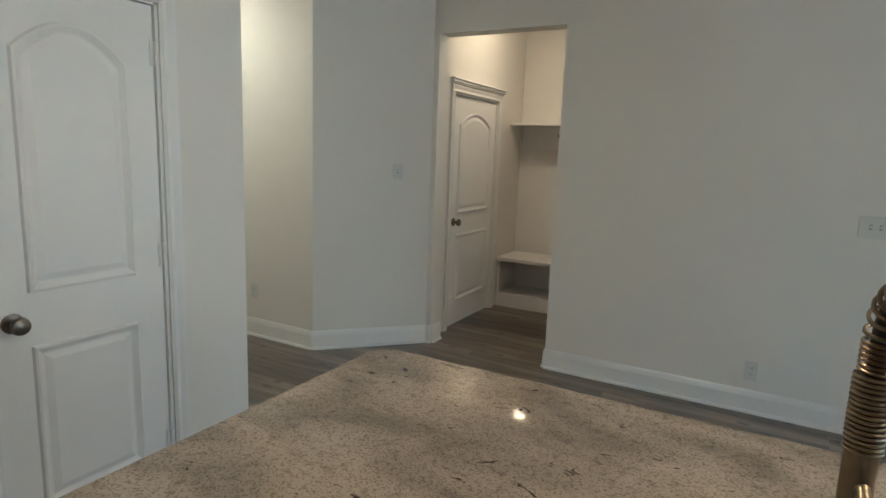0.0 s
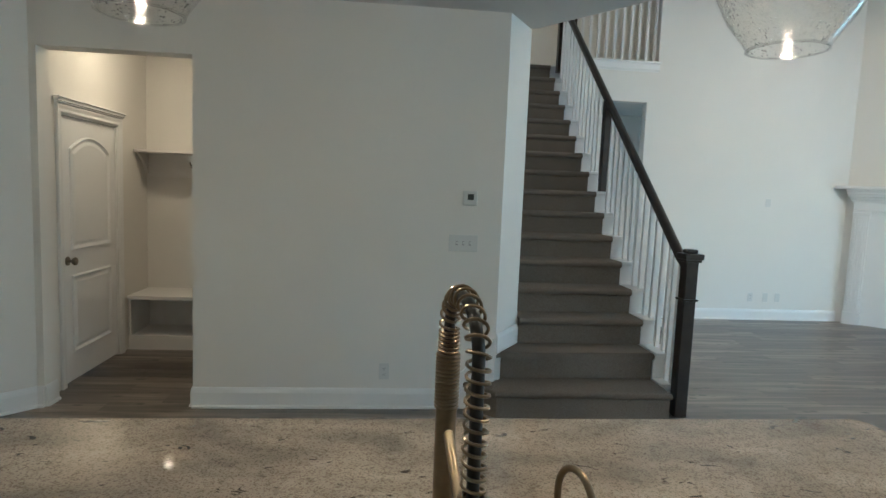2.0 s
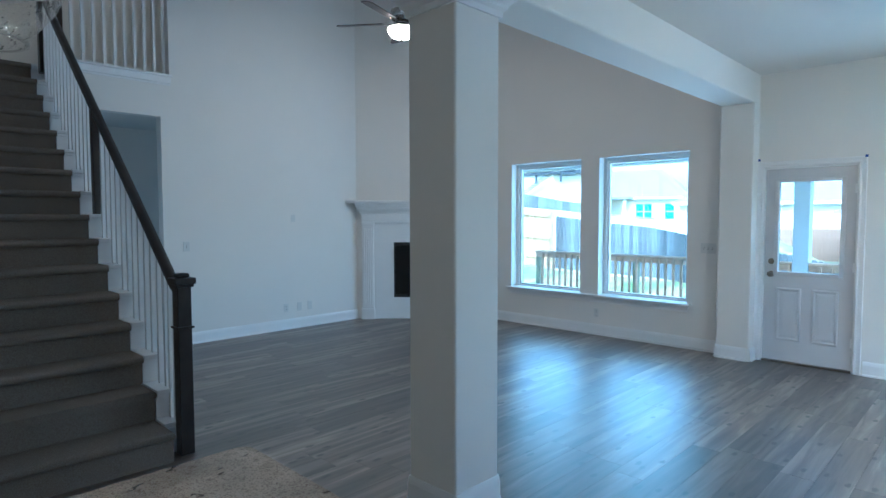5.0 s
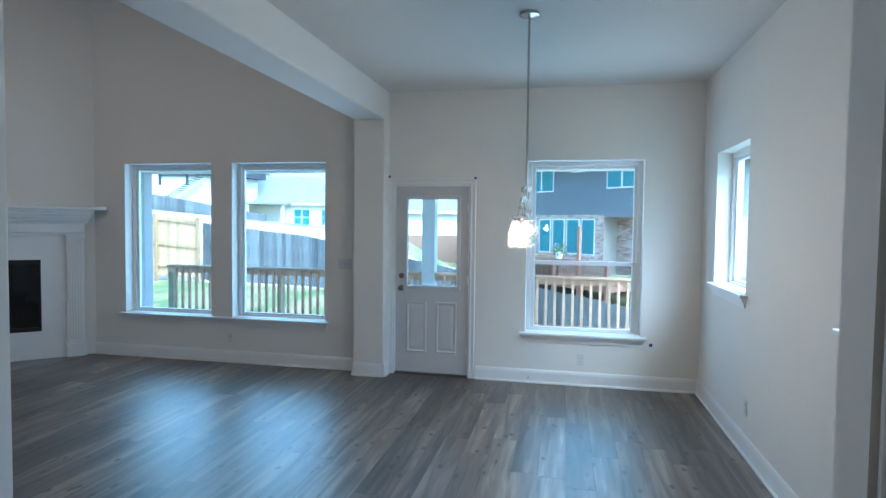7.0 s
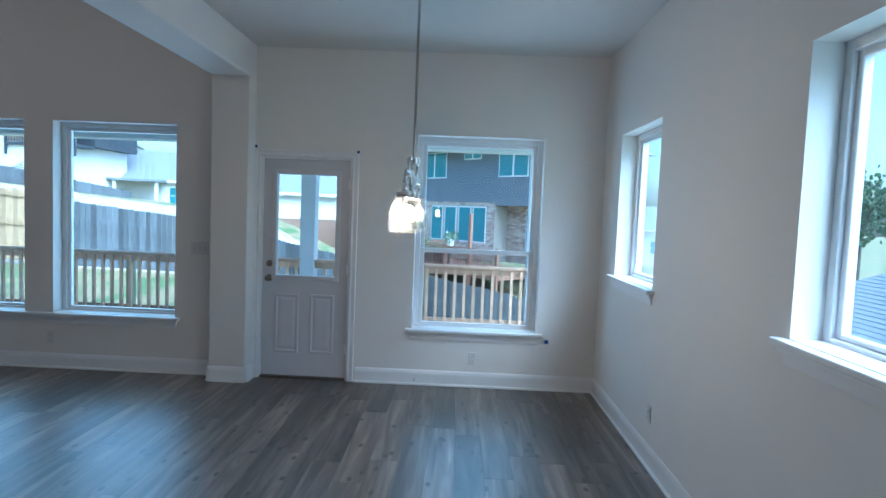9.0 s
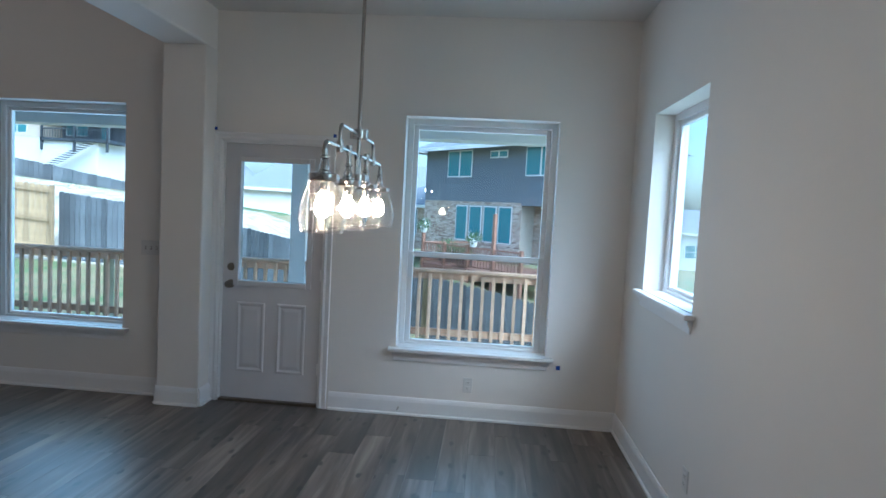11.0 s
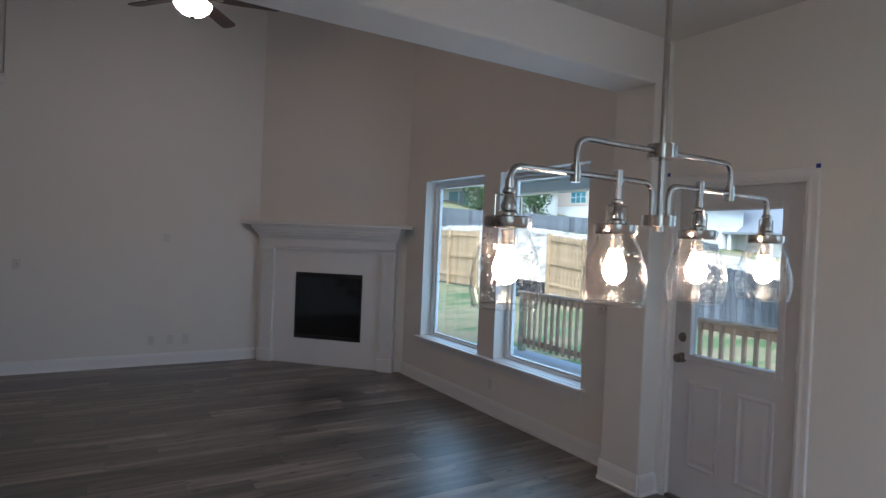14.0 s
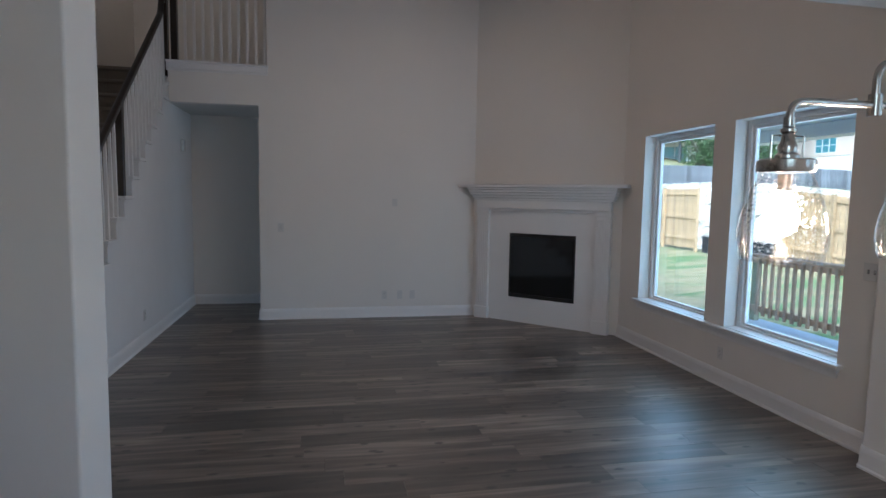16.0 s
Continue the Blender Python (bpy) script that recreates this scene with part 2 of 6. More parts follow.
def granite_mat():
    m = bpy.data.materials.new("granite")
    m.use_nodes = True
    nt = m.node_tree
    L = nt.links.new
    b = nt.nodes["Principled BSDF"]
    b.inputs["Roughness"].default_value = 0.055
    tc = nt.nodes.new("ShaderNodeTexCoord")

    def noise_ramp(scale, stops, detail=6, stretch=(1, 1, 1), dist=0.0):
        mp = nt.nodes.new("ShaderNodeMapping")
        mp.inputs["Scale"].default_value = stretch
        mp.inputs["Rotation"].default_value = (0, 0, 0.5)
        L(tc.outputs["Object"], mp.inputs[0])
        n = nt.nodes.new("ShaderNodeTexNoise")
        n.inputs["Scale"].default_value, n.inputs["Detail"].default_value = scale, detail
        n.inputs["Distortion"].default_value = dist
        L(mp.outputs[0], n.inputs["Vector"])
        r = nt.nodes.new("ShaderNodeValToRGB")
        r.color_ramp.elements[0].position, r.color_ramp.elements[0].color = stops[0]
        r.color_ramp.elements[1].position, r.color_ramp.elements[1].color = stops[1]
        L(n.outputs["Fac"], r.inputs[0])
        return r.outputs[0]

    cloud = noise_ramp(3.4, ((0.30, (0.23, 0.195, 0.16, 1)), (0.70, (0.47, 0.40, 0.325, 1))), 8, (1, 1.6, 1), 0.8)
    speck = noise_ramp(230, ((0.36, (0.30, 0.25, 0.22, 1)), (0.50, (1, 1, 1, 1))), 2)
    blot = noise_ramp(38, ((0.30, (0.5, 0.46, 0.43, 1)), (0.46, (1, 1, 1, 1))), 5)
    vein = noise_ramp(15, ((0.31, (0.06, 0.04, 0.04, 1)), (0.34, (1, 1, 1, 1))), 5, (1, 2.0, 1), 1.2)
    cur = cloud
    for layer, f in ((speck, 0.6), (blot, 0.5), (vein, 0.85)):
        mx = nt.nodes.new("ShaderNodeMix")
        mx.data_type, mx.blend_type = 'RGBA', 'MULTIPLY'
        mx.inputs["Factor"].default_value = f
        L(cur, mx.inputs["A"])
        L(layer, mx.inputs["B"])
        cur = mx.outputs["Result"]
    L(cur, b.inputs["Base Color"])
    return m


GRANITE = granite_mat()


# ---- building helpers ----
def part(name, bm, material, parent=None, label="", smooth=False):
    me = bpy.data.meshes.new(name)
    bmesh.ops.recalc_face_normals(bm, faces=bm.faces)
    bm.to_mesh(me)
    bm.free()
    if smooth:
        me.polygons.foreach_set("use_smooth", [True] * len(me.polygons))
        me.set_sharp_from_angle(angle=radians(40))
    me.materials.append(material)
    ob = new(name, me)
    if parent is not None:
        ob.parent = parent
    if label:
        tagged(ob, label)
    return ob


def thing(name, label, category, loc=(0, 0, 0), rz=0.0, group="", kind=""):
    e = new(name)
    e.empty_display_size = 0.1
    e.matrix_basis = pose(*loc, 0, 0, rz)
    return tagged(e, label, category, group, kind)


def bx(bm, x0, x1, y0, y1, z0, z1, bevel=0.0, seg=1):
    vs = [bm.verts.new((x, y, z)) for x in (x0, x1) for y in (y0, y1) for z in (z0, z1)]
    fs = []
    for q in ((0, 1, 3, 2), (4, 6, 7, 5), (0, 4, 5, 1), (2, 3, 7, 6), (0, 2, 6, 4), (1, 5, 7, 3)):
        fs.append(bm.faces.new([vs[i] for i in q]))
    if bevel:
        es = list({e for f in fs for e in f.edges})
        bmesh.ops.bevel(bm, geom=es, offset=bevel, segments=seg, profile=0.5, affect='EDGES')
    return bm


def box(x0, x1, y0, y1, z0, z1, bevel=0.0, seg=1):
    return bx(bmesh.new(), x0, x1, y0, y1, z0, z1, bevel, seg)


def lathe(profile, segs=32, bm=None, loc=(0, 0, 0)):
    bm = bm or bmesh.new()
    rings = []
    for r, z in profile:
        if r < 1e-5:
            rings.append([bm.verts.new((loc[0], loc[1], loc[2] + z))])
        else:
            rings.append([bm.verts.new((loc[0] + r * math.cos(2 * math.pi * i / segs), loc[1] + r * math.sin(2 * math.pi * i / segs), loc[2] + z)) for i in range(segs)])
    for a, b in zip(rings, rings[1:]):
        for i in range(segs):
            j = (i + 1) % segs
            q = [a[i % len(a)], a[j % len(a)], b[j % len(b)], b[i % len(b)]]
            u = []
            for v in q:
                if v not in u:
                    u.append(v)
            if len(u) > 2:
                bm.faces.new(u)
    return bm


def tube(pts, r, segs=10, bm=None, cap=True):
    bm = bm or bmesh.new()
    pts = [Vector(p) for p in pts]
    up = None
    rings = []
    for i, p in enumerate(pts):
        d = (pts[min(i + 1, len(pts) - 1)] - pts[max(i - 1, 0)]).normalized()
        if up is None:
            up = Vector((0, 0, 1)) if abs(d.z) < 0.9 else Vector((1, 0, 0))
        s = d.cross(up).normalized()
        up = s.cross(d).normalized()
        rings.append([bm.verts.new(p + r * (math.cos(2 * math.pi * k / segs) * s + math.sin(2 * math.pi * k / segs) * up)) for k in range(segs)])
    for a, b in zip(rings, rings[1:]):
        for k in range(segs):
            bm.faces.new((a[k], a[(k + 1) % segs], b[(k + 1) % segs], b[k]))
    if cap:
        bm.faces.new(rings[0][::-1])
        bm.faces.new(rings[-1])
    return bm


def rounded(pts, rad, n=6):
    """A polyline with its inner corners rounded."""
    pts = [Vector(p) for p in pts]
    out = [pts[0]]
    for a, b, c in zip(pts, pts[1:], pts[2:]):
        u, v = (a - b).normalized(), (c - b).normalized()
        p, q = b + u * rad, b + v * rad
        for i in range(n + 1):
            t = i / n
            out.append((1 - t) ** 2 * p + 2 * t * (1 - t) * b + t * t * q)
    out.append(pts[-1])
    return out


def prism(poly, z0, z1, bm=None):
    bm = bm or bmesh.new()
    lo = [bm.verts.new((x, y, z0)) for x, y in poly]
    hi = [bm.verts.new((x, y, z1)) for x, y in poly]
    bm.faces.new(lo[::-1])
    bm.faces.new(hi)
    for i in range(len(poly)):
        j = (i + 1) % len(poly)
        bm.faces.new((lo[i], lo[j], hi[j], hi[i]))
    return bm


def profile_run(section, p0, p1, side, bm=None, m0=0.0, m1=0.0):
    """Sweep a section of (out, z) from p0 to p1 in the plan; side: +1 puts 'out' to the left of the way. m0, m1: mitre, metres of run per metre out."""
    bm = bm or bmesh.new()
    a, b = Vector((*p0, 0)), Vector((*p1, 0))
    d = (b - a).normalized()
    n = Vector((-d.y, d.x, 0)) * side
    A = [bm.verts.new(a + n * o + d * (m0 * o) + Vector((0, 0, z))) for o, z in section]
    B = [bm.verts.new(b + n * o - d * (m1 * o) + Vector((0, 0, z))) for o, z in section]
    k = len(section)
    for i in range(k):
        j = (i + 1) % k
        bm.faces.new((A[i], A[j], B[j], B[i]))
    bm.faces.new(A[::-1])
    bm.faces.new(B)
    return bm


def wall(name, axis, at, thick, a0, a1, z0, z1, holes=(), material=None, label="painted drywall wall in warm off-white"):
    """A wall across axis ('x': it stands at x = at and runs along y), with holes (a0, a1, z0, z1) that go through it."""
    ca = sorted({a0, a1, *[h[0] for h in holes], *[h[1] for h in holes]})
    cz = sorted({z0, z1, *[h[2] for h in holes], *[h[3] for h in holes]})
    ca = [c for c in ca if a0 <= c <= a1]
    cz = [c for c in cz if z0 <= c <= z1]
    full = {}
    for i in range(len(ca) - 1):
        for k in range(len(cz) - 1):
            ma, mz = (ca[i] + ca[i + 1]) / 2, (cz[k] + cz[k + 1]) / 2
            full[i, k] = not any(h[0] < ma < h[1] and h[2] < mz < h[3] for h in holes)
    bm = bmesh.new()
    vs = {}

    def v(i, k, s):
        if (i, k, s) not in vs:
            w = at + s * thick
            vs[i, k, s] = bm.verts.new((w, ca[i], cz[k]) if axis == 'x' else (ca[i], w, cz[k]))
        return vs[i, k, s]

    for (i, k), f in full.items():
        if not f:
            continue
        for s in (0, 1):
            bm.faces.new((v(i, k, s), v(i + 1, k, s), v(i + 1, k + 1, s), v(i, k + 1, s)))
        for di, dk, e in ((-1, 0, ((i, k), (i, k + 1))), (1, 0, ((i + 1, k), (i + 1, k + 1))), (0, -1, ((i, k), (i + 1, k))), (0, 1, ((i, k + 1), (i + 1, k + 1)))):
            if not full.get((i + di, k + dk), False):
                (p, q), (r, s2) = e
                bm.faces.new((v(p, q, 0), v(r, s2, 0), v(r, s2, 1), v(p, q, 1)))
    ob = part(name, bm, material or PAINT)
    return tagged(ob, label, "wall", kind="structure")


BASE = [(0, 0), (0.028, 0), (0.028, 0.012), (0.016, 0.02), (0.016, 0.105), (0.012, 0.125), (0.006, 0.14), (0, 0.14)]


def baseboard(p0, p1, side=1, m0=0.0, m1=0.0):
    ob = part("baseboard", profile_run(BASE, p0, p1, side, m0=m0, m1=m1), TRIM)
    return tagged(ob, "white painted baseboard along the wall", "baseboard", kind="structure")


# ---- plan ----
XE, YS, YN = 7.78, -1.28, 7.105      # inner faces of the east, south and north walls
YM = 3.92                            # wall with the mudroom opening
TOP = 5.6                            # living room ceiling
KC, DC = 2.72, 3.05                  # kitchen and dining ceilings
BY0, BY1 = 1.915, 2.255              # beam, column and pilaster
F2 = 3.152                           # upper floor
RISE, RUN, Y2 = 0.197, 0.237, 4.004  # stairs
XS0, XS1 = 1.335, 2.44               # stairs between these
WT = 0.22

# ---- structure ----
W1, W2, W3 = (4.08, 5.24, 0.53, 2.32), (2.65, 3.81, 0.53, 2.32), (-0.73, 0.425, 0.53, 2.31)
W6 = (7.45, 8.15, 0.6, 2.1)
DOOR = (1.015, 1.865, -0.02, 2.075)
wall("wall_east", 'x', XE, WT, YS - WT, 8.47, -0.3, TOP, [W1, W2, W3, DOOR, W6])
W4, W5 = (6.34, 7.27, 1.15, 2.30), (3.80, 4.73, 1.17, 2.32)
wall("wall_south", 'y', YS, -WT, -4.6, XE, -0.3, 3.2, [W4, W5])
wall("wall_north", 'y', YN, 0.14, 2.47, XE, -0.3, TOP, [(2.47, 3.52, -0.3, 2.73), (2.47, 3.63, 3.12, TOP)])
wall("wall_mudroom", 'y', YM, 0.14, -1.93, 1.11, -0.1, KC + 0.05, [(-1.885, -0.945, -0.1, 2.325)])
# the angled bit beside the opening, the hall beyond, and the pantry wall
ang = part("wall_angled", prism([(-2.523, 3.285), (-1.93, 3.92), (-1.93, 4.06), (-2.06, 4.06), (-2.62, 3.42)], -0.1, KC + 0.05), PAINT)
tagged(ang, "painted drywall wall set at an angle", "wall", kind="structure")
wall("wall_hall", 'y', 3.285, 0.14, -4.6, -2.523, -0.1, KC + 0.05)
wall("wall_hall_end", 'x', -4.6, -0.14, YS, 3.42, -0.1, KC + 0.05)
PX = -1.75
wall("wall_pantry", 'x', PX, -0.14, YS, 1.965, -0.1, KC + 0.05, [(0.925, 1.585, -0.1, 2.0)])
wall("wall_pantry_back", 'y', 1.965, -0.14, -4.6, PX - 0.14, -0.1, KC + 0.05)
wall("wall_kitchen_end", 'x', -2.9, -0.1, YS, 1.825, -0.1, KC + 0.05)
# mudroom
wall("wall_mudroom_side", 'x', -1.95, -0.14, 4.06, 5.9, -0.1, 2.75, [(4.29, 5.16, -0.1, 2.04)])
wall("wall_mudroom_back", 'y', 5.76, 0.14, -1.95, 0.4, -0.1, 2.75)
wall("wall_mudroom_far", 'x', 0.3, 0.1, 4.06, 5.76, -0.1, 2.75)
wall("wall_garage", 'x', -2.4, -0.1, 4.0, 5.9, -0.1, 2.75)
# beside the stairs: a splayed end, then the long side wall
sp = part("wall_splay", prism([(1.11, YM), (XS0, 4.27), (XS0, 4.40), (1.20, 4.40), (1.11, 4.06)], -0.1, TOP), PAINT)
tagged(sp, "painted drywall splayed wall end beside the stairs", "wall", kind="structure")
wall("wall_stair_side", 'x', XS0, -0.14, 4.40, 9.9, -0.1, TOP)
wall("wall_stair_head", 'y', 9.76, 0.14, XS0, 5.4, F2 - 0.3, TOP)
wall("wall_upper_hall_end", 'x', 5.4, 0.14, YN + 0.14, 9.9, F2 - 0.3, TOP)
# under the stairs, on the living room side
bm = bmesh.new()
prof = [(3.86, -0.1)]
prof.append((3.86, RISE - 0.03))
for k in range(2, 17):
    y = Y2 + RUN * (k - 2)
    prof += [(y, RISE * (k - 1) - 0.03), (y, RISE * k - 0.03)]
prof += [(7.6, RISE * 16 - 0.03), (7.6, 2.73), (8.33, 2.73), (8.33, -0.1)]
lo = [bm.verts.new((2.318, y, z)) for y, z in prof]
hi = [bm.verts.new((2.46, y, z)) for y, z in prof]
bm.faces.new(lo)
bm.faces.new(hi[::-1])
for i in range(len(prof)):
    j = (i + 1) % len(prof)
    bm.faces.new((lo[i], lo[j], hi[j], hi[i]))
ob = part("wall_under_stairs", bm, TRIM)
tagged(ob, "white painted wall under the open stairs", "wall", kind="structure")
# hall under the balcony
wall("wall_back_hall", 'y', 8.33, 0.14, 2.46, XE, -0.1, 2.8)
ob = part("ceiling_back_hall", box(2.46, XE, YN + 0.14, 8.33, 2.73, F2 - 0.02), CEIL)
tagged(ob, "painted flat ceiling under the upper floor", "ceiling", kind="structure")
ob = part("floor_upper", box(2.46, 5.4, YN + 0.14, 9.76, F2 - 0.018, F2), CARPET)
tagged(ob, "carpeted upper floor", "floor", kind="structure")
ob = part("floor_landing", box(XS0, 2.46, Y2 + RUN * 14 + 0.02, 9.76, F2 - 0.2, F2), CARPET)
tagged(ob, "carpeted landing at the head of the stairs", "floor", kind="structure")
# angled fireplace wall
fw = part("wall_fireplace", prism([(6.345, YN), (XE, 5.67), (XE, YN)], -0.1, TOP), PAINT)
tagged(fw, "painted drywall wall across the corner", "wall", kind="structure")
# column, pilaster, beam
col = part("column", box(3.02, 3.36, BY0, BY1, 0, KC + 0.03, 0.012, 3), PAINT)
tagged(col, "square drywall column in off-white", "column", kind="structure")
pil = part("pilaster", box(7.60, XE + 0.01, BY0, BY1, 0, KC + 0.03, 0.012, 3), PAINT)
tagged(pil, "drywall pilaster under the beam", "pilaster", kind="structure")
bm = bmesh.new()
bx(bm, 2.70, XE, BY0, BY1, KC + 0.022, TOP, 0.018, 4)
ob = part("beam", bm, PAINT)
tagged(ob, "painted drywall beam between living and dining room", "beam", kind="structure")
# kitchen ceiling, cut off on the slant towards the living room
kp = [(-4.6, YS), (3.0, YS), (3.0, BY0), (2.72, BY0), (2.72, 2.28), (XS0 + 0.03, 4.24), (1.2, 4.3), (1.11, 4.06), (-2.0, 4.06), (-2.6, 3.42), (-4.6, 3.42)]
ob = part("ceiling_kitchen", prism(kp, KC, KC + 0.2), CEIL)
tagged(ob, "painted flat kitchen ceiling", "ceiling", kind="structure")
ob = part("wall_over_kitchen", prism([(2.70, 2.27), (XS0 + 0.012, 4.225), (XS0 - 0.10, 4.15), (2.58, 2.19)], KC + 0.2, TOP), PAINT)
tagged(ob, "painted drywall wall above the kitchen ceiling", "wall", kind="structure")
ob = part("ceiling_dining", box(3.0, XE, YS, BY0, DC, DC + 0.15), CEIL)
tagged(ob, "painted flat dining room ceiling", "ceiling", kind="structure")
ob = part("wall_ceiling_step", box(2.95, 3.0, YS, BY0, KC + 0.2, DC + 0.15), PAINT)
tagged(ob, "painted step between the two ceilings", "wall", kind="structure")
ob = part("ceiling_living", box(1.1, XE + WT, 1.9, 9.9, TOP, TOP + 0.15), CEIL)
tagged(ob, "painted flat ceiling of the two-storey room", "ceiling", kind="structure")
ob = part("ceiling_mudroom", box(-2.5, 0.4, 4.06, 5.9, 2.74, 2.9), CEIL)
tagged(ob, "painted flat mudroom ceiling", "ceiling", kind="structure")

# floor: a dark screed under the planks
fl = part("floor", box(-4.6, XE, YS, 8.34, -0.12, -0.011), SUBFLOOR)
tagged(fl, "grey-brown wood-look vinyl plank floor", "floor", kind="structure")
PW, PL = 0.182, 1.22
plank_me = None
rest = bmesh.new()
rng = random.Random(4)
y = YS
count = 0
while y < 8.3:
    x = -4.6 - rng.uniform(0.05, 1.1)
    while x < XE:
        a, b = max(x, -4.6), min(x + PL, XE)
        if b - a > 0.03:
            whole = b - a > PL - 0.001
            if whole and a > 1.4 and y < 5.4 and not (a + PL < 2.4 and y > 3.6) and count < 300:
                if plank_me is None:
                    bm = box(0.0006, PL - 0.0006, 0.0006, PW - 0.0006, -0.008, 0.0)
                    pl = part("plank", bm, PLANK)
                    plank_me = pl.data
                else:
                    pl = new("plank", plank_me)
                pl.parent = fl
                pl.location = (a, y, 0)
                count += 1
            else:
                bx(rest, a + 0.0006, b - 0.0006, y + 0.0006, min(y + PW, 8.34) - 0.0006, -0.008, 0.0)
        x += PL
    y += PW
ob = part("planks", rest, PLANK, fl)
tagged(ob, kind="stuff")

# baseboards
for p0, p1, s in (((XE, YS), (XE, 0.94), 1), ((XE, 2.255), (XE, 5.67), 1), ((-2.9, YS), (2.1, YS), 1), ((3.27, YS), (XE, YS), 1),
                  ((3.52, YN), (6.345, YN), -1), ((-0.945, YM), (0.86, YM), -1), ((-1.93, YM), (-1.885, YM), -1), ((-4.6, 3.285), (-2.523, 3.285), -1), ((-2.523, 3.285), (-1.93, YM), -1),
                  ((2.46, 3.86), (2.46, 8.33), -1), ((2.46, 8.33), (XE, 8.33), -1), ((3.52, YN + 0.14), (3.52, YN), -1),
                  ((PX, YS), (PX, 0.87), -1), ((PX, 1.64), (PX, 1.965), -1), ((-1.885, 4.06), (-1.885, YM), 1), ((-0.945, YM), (-0.945, 4.06), 1),
                  ((3.02, BY0), (3.02, BY1), 1), ((3.36, BY0), (3.02, BY0), 1), ((3.36, BY1), (3.36, BY0), 1), ((3.02, BY1), (3.36, BY1), 1),
                  ((7.60, BY0), (7.60, BY1), 1), ((XE, BY0), (7.60, BY0), 1), ((7.60, BY1), (XE, BY1), 1)):
    baseboard(p0, p1, s)
# column crown
CROWN = [(0, 0), (0.012, 0), (0.014, 0.03), (0.03, 0.045), (0.035, 0.06), (0.075, 0.10), (0.085, 0.105), (0.085, 0.13), (0, 0.13)]
bm = bmesh.new()
sec = [(o, z + 2.59) for o, z in CROWN]
for p0, p1 in (((3.02, BY0), (3.02, BY1)), ((3.36, BY0), (3.02, BY0)), ((3.36, BY1), (3.36, BY0)), ((3.02, BY1), (3.36, BY1))):
    profile_run(sec, p0, p1, 1, bm, m0=-1.0, m1=-1.0)
ob = part("trim_column_crown", bm, TRIM)
tagged(ob, "white crown moulding round the column head", "crown moulding", kind="structure")

# ---- stairs ----
stairs = thing("staircase", "straight staircase with brown-grey carpeted steps and white open ends", "staircase", (1.87, 3.7, 0))


def at_stairs(ob):
    ob.parent = stairs
    ob.matrix_parent_inverse = stairs.matrix_basis.inverted()
    return ob


def carpet_step(x0, x1, yr, z, depth):
    """One carpeted step: the riser at yr, the tread at height z with a soft rolled nosing."""
    bm = bmesh.new()
    sec = [(yr, z - RISE), (yr, z - 0.052)]
    for i in range(7):
        a = -math.pi / 2 - math.pi * i / 6
        sec.append((yr - 0.012 + 0.024 * math.cos(a), z - 0.026 + 0.026 * math.sin(a)))
    sec += [(yr + depth, z), (yr + depth, z - RISE)]
    A = [bm.verts.new((x0, y, q)) for y, q in sec]
    B = [bm.verts.new((x1, y, q)) for y, q in sec]
    bm.faces.new(A)
    bm.faces.new(B[::-1])
    for i in range(len(sec)):
        j = (i + 1) % len(sec)
        bm.faces.new((A[i], A[j], B[j], B[i]))
    return bm


def nosed_prism(poly, z):
    bm = prism(poly, z - 0.05, z)
    es = [e for e in bm.edges if abs(e.verts[0].co.z - e.verts[1].co.z) < 1e-6]
    bmesh.ops.bevel(bm, geom=es, offset=0.02, segments=3, profile=0.5, affect='EDGES')
    return bm


def grown(poly, d):
    c = Vector((sum(p[0] for p in poly) / len(poly), sum(p[1] for p in poly) / len(poly)))
    return [tuple(c + (Vector(p) - c) * (1 + d)) for p in poly]


s1 = [(0.90, YM - 0.005), (1.10, 3.735), (2.312, 3.70), (2.312, 4.02), (1.22, 4.02), (1.12, YM - 0.005)]
bm = prism(s1, 0.0, RISE - 0.05)
top1 = nosed_prism([(0.875, YM - 0.005), (1.085, 3.71), (2.316, 3.672), (2.316, 4.02), (1.22, 4.02), (1.12, YM - 0.005)], RISE)
me = bpy.data.meshes.new("tmp")
top1.to_mesh(me)
bm.from_mesh(me)
at_stairs(part("step", bm, CARPET, smooth=True))
s2 = [(1.17, Y2), (2.31, Y2), (2.31, Y2 + RUN + 0.02), (XS0 + 0.01, Y2 + RUN + 0.02)]
bm = prism(s2, RISE - 0.02, 2 * RISE - 0.05)
top2 = nosed_prism([(1.115, YM + 0.012), (1.16, Y2 - 0.028), (2.315, Y2 - 0.028), (2.315, Y2 + RUN + 0.02), (XS0 + 0.01, Y2 + RUN + 0.02)], 2 * RISE)
me2 = bpy.data.meshes.new("tmp2")
top2.to_mesh(me2)
bm.from_mesh(me2)
at_stairs(part("step", bm, CARPET, smooth=True))
for k in range(3, 17):
    at_stairs(part("step", carpet_step(XS0 + 0.012, 2.315, Y2 + RUN * (k - 2), RISE * k, RUN + 0.01 if k < 16 else 0.1), CARPET, smooth=True))
# white returns on the open ends
for k in range(1, 17):
    y0 = Y2 + RUN * (k - 2) - 0.035 if k > 1 else 3.86
    y1 = Y2 + RUN * (k - 1) if k < 16 else 7.62
    at_stairs(part("tread_return", box(2.316, 2.485, y0, y1 + 0.004, RISE * k - 0.026, RISE * k + 0.004, 0.004, 2), TRIM))
    at_stairs(part("scotia", box(2.32, 2.474, y0 + 0.012, y0 + 0.03, RISE * k - 0.05, RISE * k - 0.027), TRIM))
